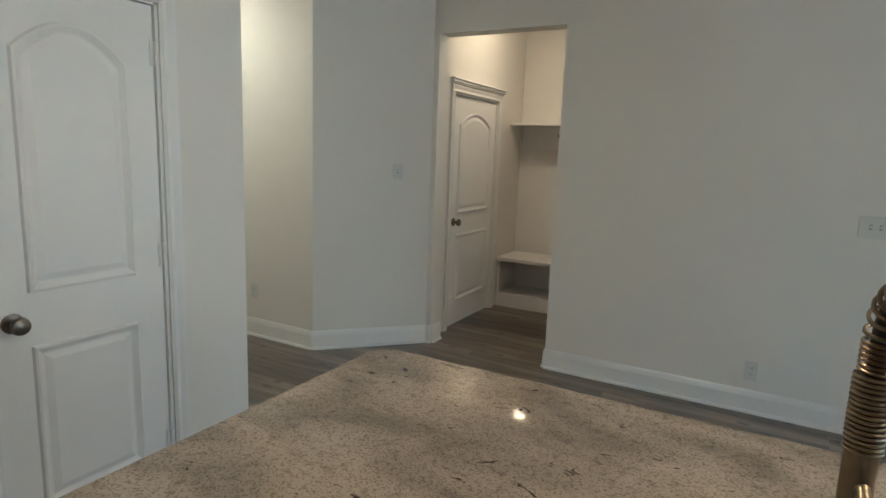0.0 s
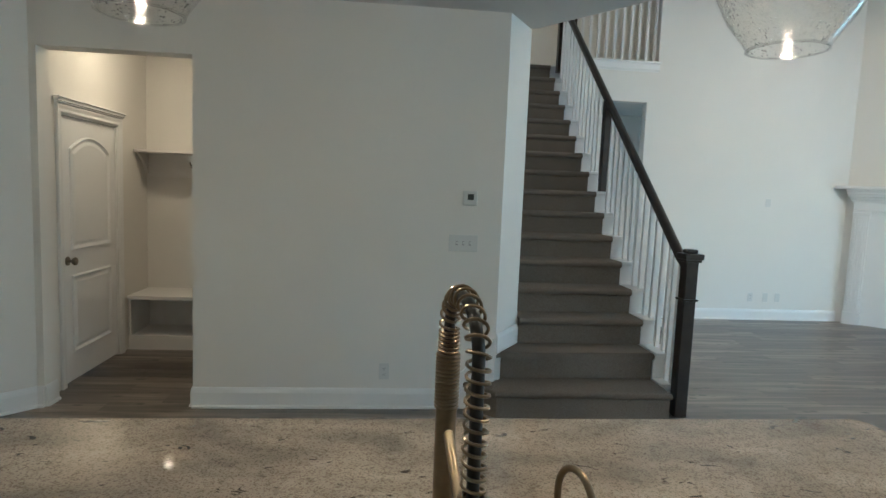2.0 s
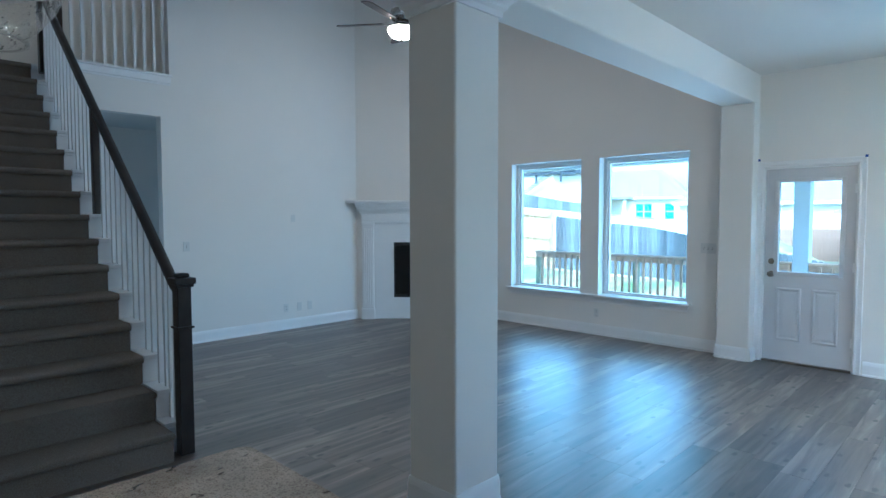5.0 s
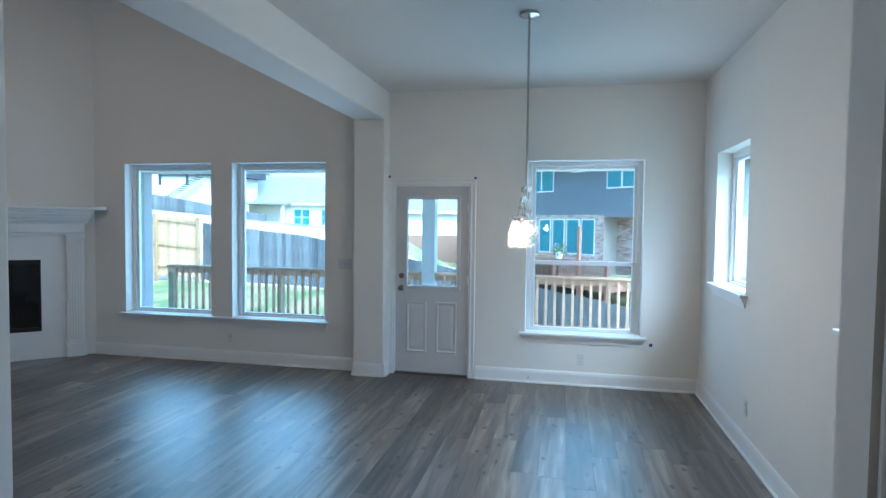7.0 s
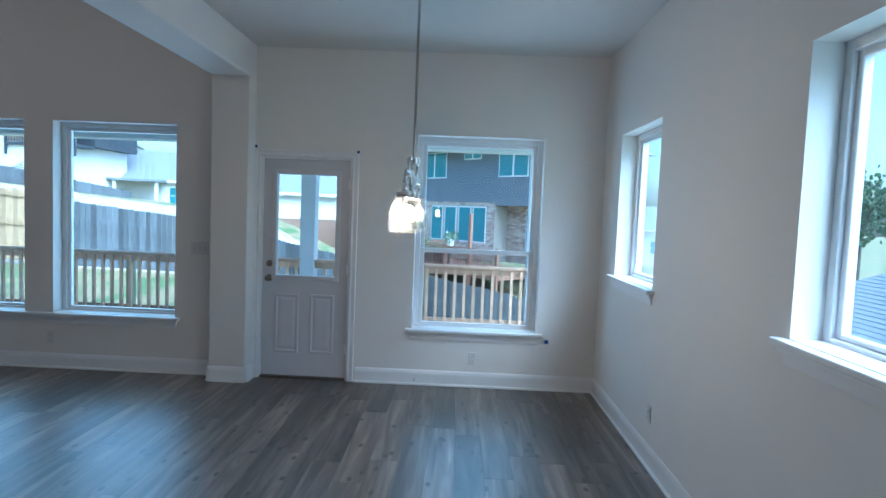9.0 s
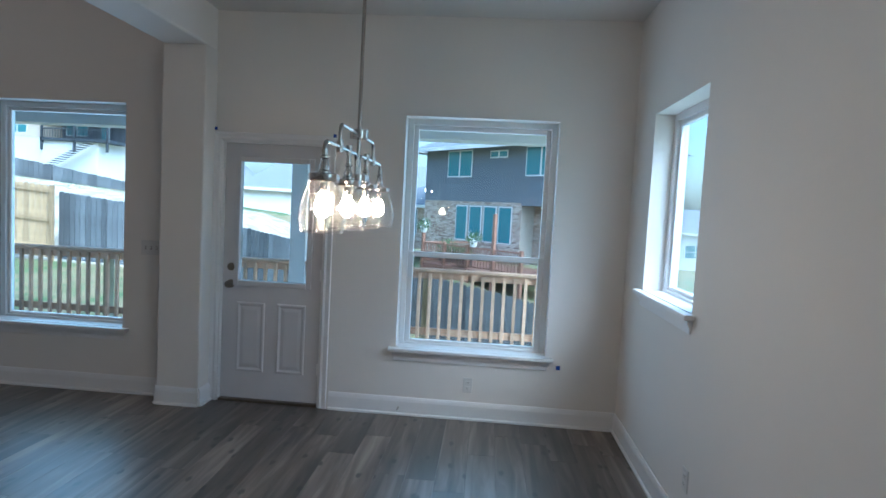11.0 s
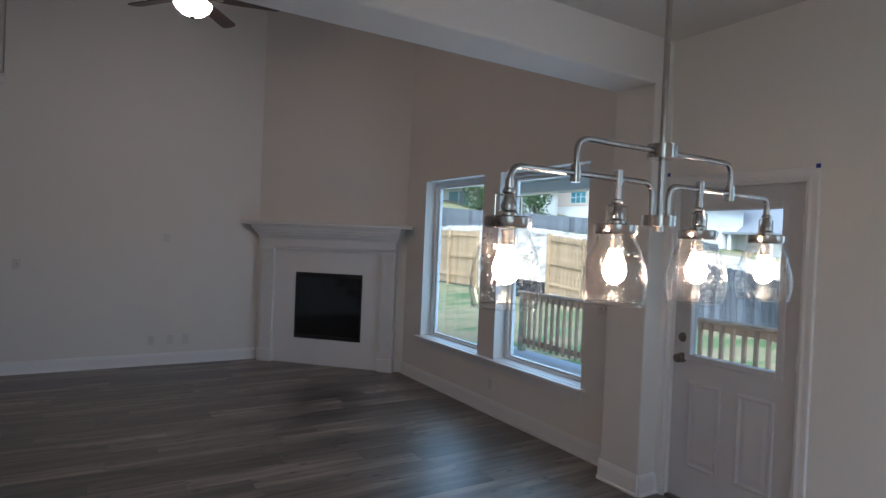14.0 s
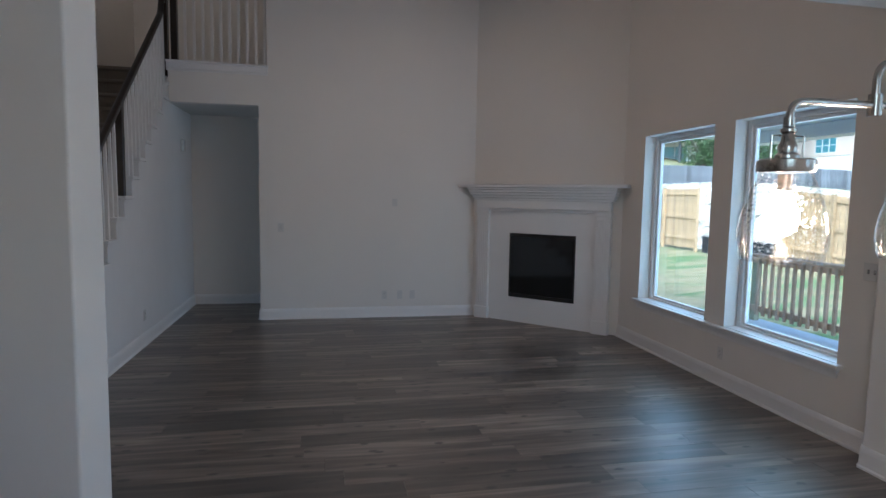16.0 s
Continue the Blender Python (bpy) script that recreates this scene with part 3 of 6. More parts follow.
# skirt boards on the wall side
bm = bmesh.new()
for x, y in ((0.865, YM - 0.018),):
    vs = [bm.verts.new(p) for p in ((0.865, y, 0), (1.105, y, 0), (1.105, y, 0.505), (0.865, y, 0.255))]
    ws = [bm.verts.new((v.co.x, YM - 0.002, v.co.z)) for v in vs]
    bm.faces.new(vs)
    bm.faces.new(ws[::-1])
    for i in range(4):
        bm.faces.new((vs[i], vs[(i + 1) % 4], ws[(i + 1) % 4], ws[i]))
at_stairs(part("skirt_board", bm, TRIM))
bm = bmesh.new()
slope = RISE / RUN
sk = [(4.285, 0.2), (4.285, 2 * RISE + 0.16), (4.42, 3 * RISE + 0.13), (7.25, 3 * RISE + 0.13 + slope * 2.83), (7.25, 3 * RISE - 0.4 + slope * 2.83)]
A = [bm.verts.new((XS0 + 0.002, y, z)) for y, z in sk]
B = [bm.verts.new((XS0 + 0.018, y, z)) for y, z in sk]
bm.faces.new(A)
bm.faces.new(B[::-1])
for i in range(5):
    bm.faces.new((A[i], A[(i + 1) % 5], B[(i + 1) % 5], B[i]))
at_stairs(part("skirt_board", bm, TRIM))
# base moulding on the splay, above the second step
bm = profile_run([(0, 2 * RISE), (0.014, 2 * RISE), (0.014, 2 * RISE + 0.11), (0.006, 2 * RISE + 0.14), (0, 2 * RISE + 0.14)], (1.113, YM + 0.004), (XS0, 4.262), -1)
at_stairs(part("base_moulding", bm, TRIM))

# ---- stair railing ----
railing = thing("stair_railing", "dark-stained wooden handrail and newels with white square balusters", "railing", (2.405, 3.8, 0))


def at_rail(ob):
    ob.parent = railing
    ob.matrix_parent_inverse = railing.matrix_basis.inverted()
    return ob


def newel(x, y, z0, z1, w=0.088, square_top=0.0):
    bm = box(x - w / 2, x + w / 2, y - w / 2, y + w / 2, z0, z1 - 0.07, 0.004, 1)
    for a, b, g in ((z1 - 0.36, z1 - 0.345, 0.012), (z1 - 0.09, z1 - 0.07, 0.014), (z1 - 0.07, z1 - 0.03, 0.024)):
        bx(bm, x - w / 2 - g, x + w / 2 + g, y - w / 2 - g, y + w / 2 + g, a, b, 0.005, 2)
    bx(bm, x - w / 2 + 0.004, x + w / 2 - 0.004, y - w / 2 + 0.004, y + w / 2 - 0.004, z1 - 0.03, z1, 0.012, 2)
    return bm


RX = 2.412


def rail_z(y):
    return slope * y - 2.115


at_rail(part("newel_post", newel(RX + 0.01, 3.79, 0, 1.19), DARKWOOD, label="tall dark newel with a square cap"))
at_rail(part("newel_post", box(RX - 0.035, RX + 0.035, 5.47, 5.54, 7 * RISE, rail_z(5.5), 0.004), DARKWOOD))
at_rail(part("newel_post", box(RX - 0.044, RX + 0.044, 7.17, 7.258, F2 - 0.1, F2 + 1.45, 0.004), DARKWOOD))
sec = [(-0.03, -0.03), (0.03, -0.03), (0.034, 0.0), (0.028, 0.022), (0.012, 0.033), (-0.012, 0.033), (-0.028, 0.022), (-0.034, 0.0)]
bm = bmesh.new()
rings = []
for y, z in ((3.83, rail_z(3.83) + 0.02), (3.90, rail_z(3.90)), (7.0, rail_z(7.0)), (7.06, rail_z(7.06) + 0.02), (7.10, rail_z(7.10) + 0.12), (7.17, rail_z(7.10) + 0.16)):
    rings.append([bm.verts.new((RX + a, y, z + b)) for a, b in sec])
for a, b in zip(rings, rings[1:]):
    for i in range(8):
        bm.faces.new((a[i], a[(i + 1) % 8], b[(i + 1) % 8], b[i]))
bm.faces.new(rings[0][::-1])
bm.faces.new(rings[-1])
at_rail(part("handrail", bm, DARKWOOD, smooth=True))
for k in range(1, 16):
    for j, f in enumerate((0.18, 0.68)):
        y = (Y2 + RUN * (k - 2) if k > 1 else 3.86) + f * (RUN if k > 1 else 0.17)
        if abs(y - 5.505) < 0.05 or y > 7.15:
            continue
        bm = bmesh.new()
        z0, z1 = RISE * k, rail_z(y) - 0.02
        for (za, wa), (zb, wb) in (((z0, 0.016), (z0 + 0.2, 0.016)), ((z0 + 0.2, 0.016), (z1, 0.011))):
            A = [bm.verts.new((RX + sx * wa, y + sy * wa, za)) for sx, sy in ((-1, -1), (1, -1), (1, 1), (-1, 1))]
            B = [bm.verts.new((RX + sx * wb, y + sy * wb, zb)) for sx, sy in ((-1, -1), (1, -1), (1, 1), (-1, 1))]
            for i in range(4):
                bm.faces.new((A[i], A[(i + 1) % 4], B[(i + 1) % 4], B[i]))
        at_rail(part("baluster", bm, TRIM))

# ---- balcony rail on the upper floor ----
bal = thing("balcony_railing", "dark wooden rail with white balusters on a moulded white sill", "railing", (3.05, 7.17, 3.13))


def at_bal(ob):
    ob.parent = bal
    ob.matrix_parent_inverse = bal.matrix_basis.inverted()
    return ob


bm = box(2.455, 3.645, 7.045, 7.275, 3.195, 3.222, 0.004, 2)
bx(bm, 2.455, 3.64, 7.075, 7.104, 3.122, 3.195, 0.003)
bx(bm, 2.455, 3.635, 7.09, 7.104, 3.10, 3.12)
at_bal(part("sill", bm, TRIM))
at_bal(part("rail", box(2.50, 3.63, 7.145, 7.205, 4.20, 4.255, 0.012, 3), DARKWOOD))
at_bal(part("half_newel", box(2.50, 2.575, 7.135, 7.215, 3.222, 4.26, 0.004), DARKWOOD))
for i in range(10):
    x = 2.66 + i * 0.104
    at_bal(part("baluster", box(x - 0.015, x + 0.015, 7.16, 7.19, 3.222, 4.205, 0.002), TRIM))

# ---- doors ----
def arch_poly(x0, x1, z0, z1, rise, n=10):
    """Outline, in x and z, with a segmental arch on top."""
    pts = [(x0, z0), (x1, z0)]
    for i in range(n + 1):
        t = i / n
        pts.append((x1 + (x0 - x1) * t, z1 - rise + rise * 4 * t * (1 - t)))
    return pts


def raised_panel(bm, poly, y, out, steps):
    """Moulded panel: rings of the outline shrunk by steps (inset, height), y the face, out -1 or 1."""
    cx = sum(p[0] for p in poly) / len(poly)
    xs = [p[0] for p in poly]
    zs = [p[1] for p in poly]
    hw, hh, cz = (max(xs) - min(xs)) / 2, (max(zs) - min(zs)) / 2, (max(zs) + min(zs)) / 2
    cx = (max(xs) + min(xs)) / 2
    prev = None
    for inset, h in steps:
        ring = [bm.verts.new((cx + (x - cx) * (1 - inset / hw), y + out * h, cz + (z - cz) * (1 - inset / hh))) for x, z in poly]
        if prev:
            for i in range(len(ring)):
                j = (i + 1) % len(ring)
                bm.faces.new((prev[i], prev[j], ring[j], ring[i]))
        prev = ring
    bm.faces.new(prev)


SHALLOW = [(0, 0), (0.006, 0.009), (0.016, 0.011), (0.028, 0.004), (0.034, 0.002), (0.06, 0.007), (0.066, 0.007)]
MOULD = [(0, 0), (0.005, 0.012), (0.012, 0.014), (0.030, 0.002), (0.036, 0.001), (0.058, 0.009), (0.064, 0.009)]


def knob(parent, x, y, z, out, material=DARKMET):
    prof = [(0.0, 0.0), (0.033, 0.0), (0.033, 0.006), (0.012, 0.010), (0.011, 0.032), (0.022, 0.038), (0.030, 0.052), (0.026, 0.064), (0.012, 0.070), (0.0, 0.071)]
    bm = lathe(prof, 20)
    bmesh.ops.transform(bm, matrix=Matrix.Translation((x, y, z)) @ pose(0, 0, 0, 90 if out < 0 else -90), verts=bm.verts)
    return part("door_knob", bm, material, parent, "antique pewter door knob", smooth=True)


def hinges(parent, x, y, out, zs):
    for z in zs:
        bm = lathe([(0, 0), (0.008, 0), (0.008, 0.09), (0, 0.09)], 10, loc=(x, y + out * 0.006, z))
        bx(bm, x - 0.02, x + 0.02, y - 0.001, y + 0.001, z, z + 0.09)
        part("hinge", bm, TRIM, parent)


CAS = [(0, 0), (0, 0.008), (0.012, 0.016), (0.03, 0.012), (0.05, 0.018), (0.062, 0.02), (0.066, 0.014), (0.066, 0)]


def casing(parent, x0, x1, z1, y, out, crown=True):
    """Door casing: two legs and a head; widths from the opening outwards."""
    for sgn, xe in ((-1, x0), (1, x1)):
        bm = bmesh.new()
        A = [bm.verts.new((xe + sgn * a, y + out * b, 0.0)) for a, b in CAS]
        B = [bm.verts.new((xe + sgn * a, y + out * b, z1 + a)) for a, b in CAS]
        for i in range(len(CAS)):
            j = (i + 1) % len(CAS)
            bm.faces.new((A[i], A[j], B[j], B[i]))
        bm.faces.new(A)
        bm.faces.new(B[::-1])
        part("casing", bm, TRIM, parent)
    bm = bmesh.new()
    A = [bm.verts.new((x0 - a, y + out * b, z1 + a)) for a, b in CAS]
    B = [bm.verts.new((x1 + a, y + out * b, z1 + a)) for a, b in CAS]
    for i in range(len(CAS)):
        j = (i + 1) % len(CAS)
        bm.faces.new((A[i], A[j], B[j], B[i]))
    bm.faces.new(A)
    bm.faces.new(B[::-1])
    part("casing", bm, TRIM, parent)
    if crown:
        bm = bmesh.new()
        for (o, za, zb) in ((0.024, 0.066, 0.078), (0.034, 0.078, 0.10), (0.045, 0.10, 0.114)):
            lo, hi = sorted((y + out * 0.001, y + out * o))
            bx(bm, x0 - 0.06 - o * 0.6, x1 + 0.06 + o * 0.6, lo, hi, z1 + za, z1 + zb, 0.003)
        part("head_moulding", bm, TRIM, parent)


def interior_door(name, label, loc, rz, w, h=2.03, kz=0.94, hinge_right=True):
    """Two-panel arch-top door, shut; local x along the leaf, the shown face towards -y at y = 0."""
    d = thing(name, label, "door", loc, rz, kind="structure")
    leaf = part("leaf", box(0.003, w - 0.003, 0.012, 0.047, 0.012, h), DOORP, d)
    bm = bmesh.new()
    s = 0.115
    raised_panel(bm, arch_poly(s, w - s, 0.98, h - 0.12, 0.10), 0.012, -1, MOULD)
    raised_panel(bm, [(s, 0.22), (w - s, 0.22), (w - s, 0.80), (s, 0.80)], 0.012, -1, MOULD)
    part("panel_moulding", bm, DOORP, leaf)
    bm = box(-0.02, 0.0, 0.0, 0.12, 0, h + 0.02)
    bx(bm, w, w + 0.02, 0.0, 0.12, 0, h + 0.02)
    bx(bm, -0.02, w + 0.02, 0.0, 0.12, h + 0.004, h + 0.022)
    part("jamb", bm, TRIM, d)
    casing(d, -0.012, w + 0.012, h + 0.012, -0.001, -1)
    hx, kx = (w, 0.065) if hinge_right else (0.0, w - 0.065)
    hinges(d, hx, 0.006, -1, (0.22, 1.0, 1.76))
    knob(d, kx, 0.012, kz, -1)
    return d


# pantry door: its wall faces east, so the leaf's x axis runs along +y
interior_door("door_1", "white two-panel arch-top pantry door, shut, with pewter knob", (PX, 0.952, 0), 90, 0.605, 1.975, 0.89)
interior_door("door_2", "white two-panel arch-top mudroom door, shut, with pewter knob", (-1.95, 4.31, 0), 90, 0.83, 1.94, 0.91)

# back door with a half lite
dr = thing("door_3", "white back door, shut, with a half glass lite and two panels", "door", (XE, 1.845, 0), -90, kind="structure")
w, h = 0.81, 2.05
bm = bmesh.new()
DY = 0.035
bx(bm, 0.003, w - 0.003, DY, DY + 0.045, 0.02, 0.93)
bx(bm, 0.003, 0.10, DY, DY + 0.045, 0.93, h)
bx(bm, w - 0.10, w - 0.003, DY, DY + 0.045, 0.93, h)
bx(bm, 0.10, w - 0.10, DY, DY + 0.045, 1.94, h)
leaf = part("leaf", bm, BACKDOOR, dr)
bm = bmesh.new()
for x0 in (0.125, 0.455):
    raised_panel(bm, [(x0, 0.24), (x0 + 0.23, 0.24), (x0 + 0.23, 0.80), (x0, 0.80)], DY, -1, SHALLOW)
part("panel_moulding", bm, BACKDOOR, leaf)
bm = bmesh.new()
for x0, x1, z0, z1 in ((0.09, 0.13, 0.93, 1.95), (w - 0.13, w - 0.09, 0.93, 1.95), (0.13, w - 0.13, 0.93, 0.97), (0.13, w - 0.13, 1.91, 1.95)):
    bx(bm, x0, x1, DY - 0.012, DY + 0.055, z0, z1, 0.005, 2)
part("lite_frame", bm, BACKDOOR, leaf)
g = part("pane", box(0.12, w - 0.12, DY + 0.02, DY + 0.024, 0.96, 1.92), PANE, leaf)
g.visible_shadow = False
bm = box(-0.02, 0.0, 0.0, 0.2, 0, h + 0.025)
bx(bm, w, w + 0.02, 0.0, 0.2, 0, h + 0.025)
bx(bm, -0.02, w + 0.02, 0.0, 0.2, h + 0.004, h + 0.025)
part("jamb", bm, TRIM, dr)
part("threshold", box(0.0, w, 0.0, 0.2, -0.01, 0.018, 0.004), DARKMET, dr)
casing(dr, -0.012, w + 0.012, h + 0.014, -0.001, -1, crown=False)
knob(dr, 0.07, DY, 0.94, -1)
bm = lathe([(0, 0), (0.032, 0), (0.030, 0.012), (0.018, 0.016), (0, 0.017)], 20)
bmesh.ops.transform(bm, matrix=Matrix.Translation((0.07, DY, 1.075)) @ pose(0, 0, 0, 90), verts=bm.verts)
part("deadbolt", bm, DARKMET, dr, smooth=True)
hinges(dr, w, 0.028, -1, (0.25, 1.0, 1.78))


# ---- windows ----
def window(name, label, axis, inner, out, a0, a1, z0, z1, hung=0.0):
    """Vinyl window set back in its opening; out: the side on which the weather is."""
    wn = thing(name, label, "window", ((inner, (a0 + a1) / 2, z0) if axis == 'x' else ((a0 + a1) / 2, inner, z0)), kind="structure")
    inv = wn.matrix_basis.inverted()

    def b2(bm, p0, p1, d0, d1, q0, q1, bev=0.0):
        lo, hi = sorted((inner + out * d0, inner + out * d1))
        return bx(bm, lo, hi, p0, p1, q0, q1, bev) if axis == 'x' else bx(bm, p0, p1, lo, hi, q0, q1, bev)

    def frame_bars(p0, p1, d0, d1, q0, q1, wd, bev=0.003, low=0.022):
        bm = bmesh.new()
        b2(bm, p0, p0 + wd, d0, d1, q0, q1, bev)
        b2(bm, p1 - wd, p1, d0, d1, q0, q1, bev)
        b2(bm, p0 + wd, p1 - wd, d0, d1, q0, q0 + low, bev)
        b2(bm, p0 + wd, p1 - wd, d0, d1, q1 - wd, q1, bev)
        return bm

    def add(ob, parent=wn):
        ob.parent = parent
        if parent is wn:
            ob.matrix_parent_inverse = inv
        return ob

    fr = add(part("window_frame", frame_bars(a0, a1, 0.125, 0.205, z0, z1, 0.045), VINYL))

    def sash(p0, p1, d0, d1, q0, q1, wd):
        s = add(part("sash", frame_bars(p0, p1, d0, d1, q0, q1, wd, 0.004), VINYL))
        gl = part("pane", b2(bmesh.new(), p0 + wd - 0.006, p1 - wd + 0.006, (d0 + d1) / 2 - 0.002, (d0 + d1) / 2 + 0.002, q0 + 0.016, q1 - wd + 0.006), PANE)
        gl.visible_shadow = False
        gl.parent = s
        return s

    if hung:
        sash(a0 + 0.045, a1 - 0.045, 0.165, 0.195, hung - 0.02, z1 - 0.045, 0.036)
        sash(a0 + 0.045, a1 - 0.045, 0.130, 0.162, z0 + 0.022, hung + 0.025, 0.042)
        add(part("insect_screen", b2(bmesh.new(), a0 + 0.05, a1 - 0.05, 0.198, 0.200, z0 + 0.022, hung - 0.022), SCREENM, label="dark insect screen over the lower sash"))
    else:
        sash(a0 + 0.045, a1 - 0.045, 0.145, 0.185, z0 + 0.022, z1 - 0.045, 0.03)
    return wn, b2, add


def stool(name, axis, inner, out, a0, a1, z):
    """Window stool with a moulded apron under it."""
    bm = bmesh.new()

    def b2(p0, p1, d0, d1, q0, q1, bev=0.0):
        lo, hi = sorted((inner + out * d0, inner + out * d1))
        return bx(bm, lo, hi, p0, p1, q0, q1, bev, 2) if axis == 'x' else bx(bm, p0, p1, lo, hi, q0, q1, bev, 2)

    b2(a0 - 0.055, a1 + 0.055, -0.055, 0.0, z - 0.026, z + 0.002, 0.006)
    for d, q0, q1, e in ((0.03, z - 0.05, z - 0.027, 0.03), (0.02, z - 0.065, z - 0.05, 0.02), (0.012, z - 0.10, z - 0.065, 0.015)):
        b2(a0 - e, a1 + e, -d, -0.001, q0, q1, 0.003)
    ob = part(name, bm, TRIM)
    return tagged(ob, "white moulded window stool and apron", "window sill", kind="structure")


window("window_1", "white fixed picture window looking on the back yard", 'x', XE, 1, *W1)
window("window_2", "white fixed picture window looking on the porch rail", 'x', XE, 1, *W2)
window("window_3", "white single-hung window looking on the porch", 'x', XE, 1, *W3, hung=1.25)
window("window_4", "white fixed window high in the side wall", 'y', YS, -1, *W4)
window("window_5", "white fixed window high in the side wall", 'y', YS, -1, *W5)
window("window_6", "white fixed window at the end of the back hall", 'x', XE, 1, *W6)
stool("window_sill_1", 'x', XE, 1, W2[0], W1[1], 0.53)
stool("window_sill_2", 'x', XE, 1, W3[0], W3[1], 0.53)
stool("window_sill_3", 'y', YS, -1, W4[0], W4[1], 1.15)
stool("window_sill_4", 'y', YS, -1, W5[0], W5[1], 1.17)
for (a0, a1, z0, z1), ax, nm in ((W1, 'x', "sill_board_1"), (W2, 'x', "sill_board_2"), (W3, 'x', "sill_board_3"), (W4, 'y', "sill_board_4"), (W5, 'y', "sill_board_5")):
    bm = box(XE + 0.001, XE + 0.126, a0 + 0.001, a1 - 0.001, z0 - 0.002, z0 + 0.004) if ax == 'x' else box(a0 + 0.001, a1 - 0.001, YS - 0.126, YS - 0.001, z0 - 0.002, z0 + 0.004)
    tagged(part(nm, bm, TRIM), "white painted window sill board", "window sill", kind="structure")

# ---- fireplace ----
fp = thing("fireplace", "white fireplace mantel with fluted pilasters round a black firebox", "fireplace", (7.0625, 6.3875, 0), -45)
C0 = 0.01
bm = bmesh.new()
FU0, FU1, FZ0, FZ1 = C0 - 0.455, C0 + 0.455, 0.328, 1.172
for x0, x1, z0, z1 in ((-0.80 + C0, FU0, 0.0, 1.5), (FU1, 0.78 + C0, 0.0, 1.5), (FU0, FU1, 0.0, FZ0), (FU0, FU1, FZ1, 1.5)):
    part("surround_panel", box(x0, x1, -0.03, -0.001, z0, z1), TRIM, fp, "smooth white surround panel")
for c in (-0.845 + C0, 0.80 + C0):
    bm = box(c - 0.088, c + 0.088, -0.075, -0.001, 0.0, 1.49, 0.003)
    pil_ob = part("pilaster", bm, TRIM, fp)
    for i in range(5):
        x = c - 0.056 + i * 0.028
        part("reed", box(x - 0.009, x + 0.009, -0.082, -0.0755, 0.22, 1.38, 0.003), TRIM, pil_ob)
    part("plinth_block", box(c - 0.10, c + 0.10, -0.09, -0.001, 0.0, 0.16, 0.004), TRIM, fp)
    part("capital", box(c - 0.10, c + 0.10, -0.09, -0.001, 1.43, 1.47, 0.004), TRIM, fp)
bm = box(-0.935 + C0, 0.89 + C0, -0.085, -0.001, 1.491, 1.60, 0.003)
bx(bm, -0.76 + C0, 0.715 + C0, -0.06, -0.03, 1.455, 1.49, 0.004)
part("frieze", bm, TRIM, fp)
bm = bmesh.new()
for o, z0, z1 in ((0.10, 1.60, 1.63), (0.125, 1.63, 1.665), (0.155, 1.665, 1.70), (0.18, 1.70, 1.735), (0.195, 1.735, 1.762)):
    bx(bm, -0.90 - o * 0.65 + C0, 0.86 + o * 0.65 + C0, -o, -0.001, z0, z1, 0.006, 2)
part("crown", bm, TRIM, fp)
part("mantel_shelf", box(-1.14, 1.13, -0.225, -0.001, 1.762, 1.803, 0.006, 2), TRIM, fp)
fb = part("firebox", box(FU0 + 0.001, FU1 - 0.001, -0.026, 0.0, FZ0 + 0.001, FZ1 - 0.001), FIREBOX, fp, "black metal firebox")
bm = bmesh.new()
for x0, x1, z0, z1 in ((FU0, FU0 + 0.022, FZ0, FZ1), (FU1 - 0.022, FU1, FZ0, FZ1), (FU0 + 0.022, FU1 - 0.022, FZ0, FZ0 + 0.05), (FU0 + 0.022, FU1 - 0.022, FZ1 - 0.05, FZ1)):
    bx(bm, x0 + 0.001, x1 - 0.001, -0.036, -0.0265, z0 + 0.001, z1 - 0.001, 0.002)
part("frame", bm, FIREBOX, fb)
part("glass_panel", box(FU0 + 0.022, FU1 - 0.022, -0.030, -0.027, FZ0 + 0.05, FZ1 - 0.05), FIREGLASS, fb)

# ---- ceiling fan ----
FX, FY, FZ = 5.134, 4.678, 3.515
fan = thing("ceiling_fan", "nickel ceiling fan with five dark blades and a lit glass bowl", "ceiling fan", (FX, FY, FZ))
part("downrod", tube([(0, 0, 0.26), (0, 0, TOP - FZ)], 0.013), NICKEL, fan, smooth=True)
part("canopy", lathe([(0, 0), (0.07, 0), (0.055, -0.06), (0.02, -0.08), (0, -0.08)], 24, loc=(0, 0, TOP - FZ)), NICKEL, fan, smooth=True)
part("motor", lathe([(0, 0.29), (0.03, 0.285), (0.05, 0.25), (0.115, 0.235), (0.13, 0.2), (0.13, 0.15), (0.10, 0.12), (0.06, 0.105), (0.06, 0.085), (0, 0.085)], 28), NICKEL, fan, smooth=True)
part("light_fitter", lathe([(0, 0.086), (0.09, 0.084), (0.13, 0.062), (0.150, 0.045), (0.150, 0.0395), (0, 0.0395)], 28), NICKEL, fan, smooth=True)
part("glass_bowl", lathe([(0.135, 0.038), (0.150, 0.032), (0.148, 0.018), (0.128, -0.018), (0.092, -0.048), (0.05, -0.066), (0.0, -0.072)], 28), FANGLOW, fan, "frosted glass bowl, lit", smooth=True)
part("finial", lathe([(0, -0.070), (0.022, -0.071), (0.022, -0.082), (0.012, -0.092), (0, -0.094)], 12), DARKMET, fan, smooth=True)
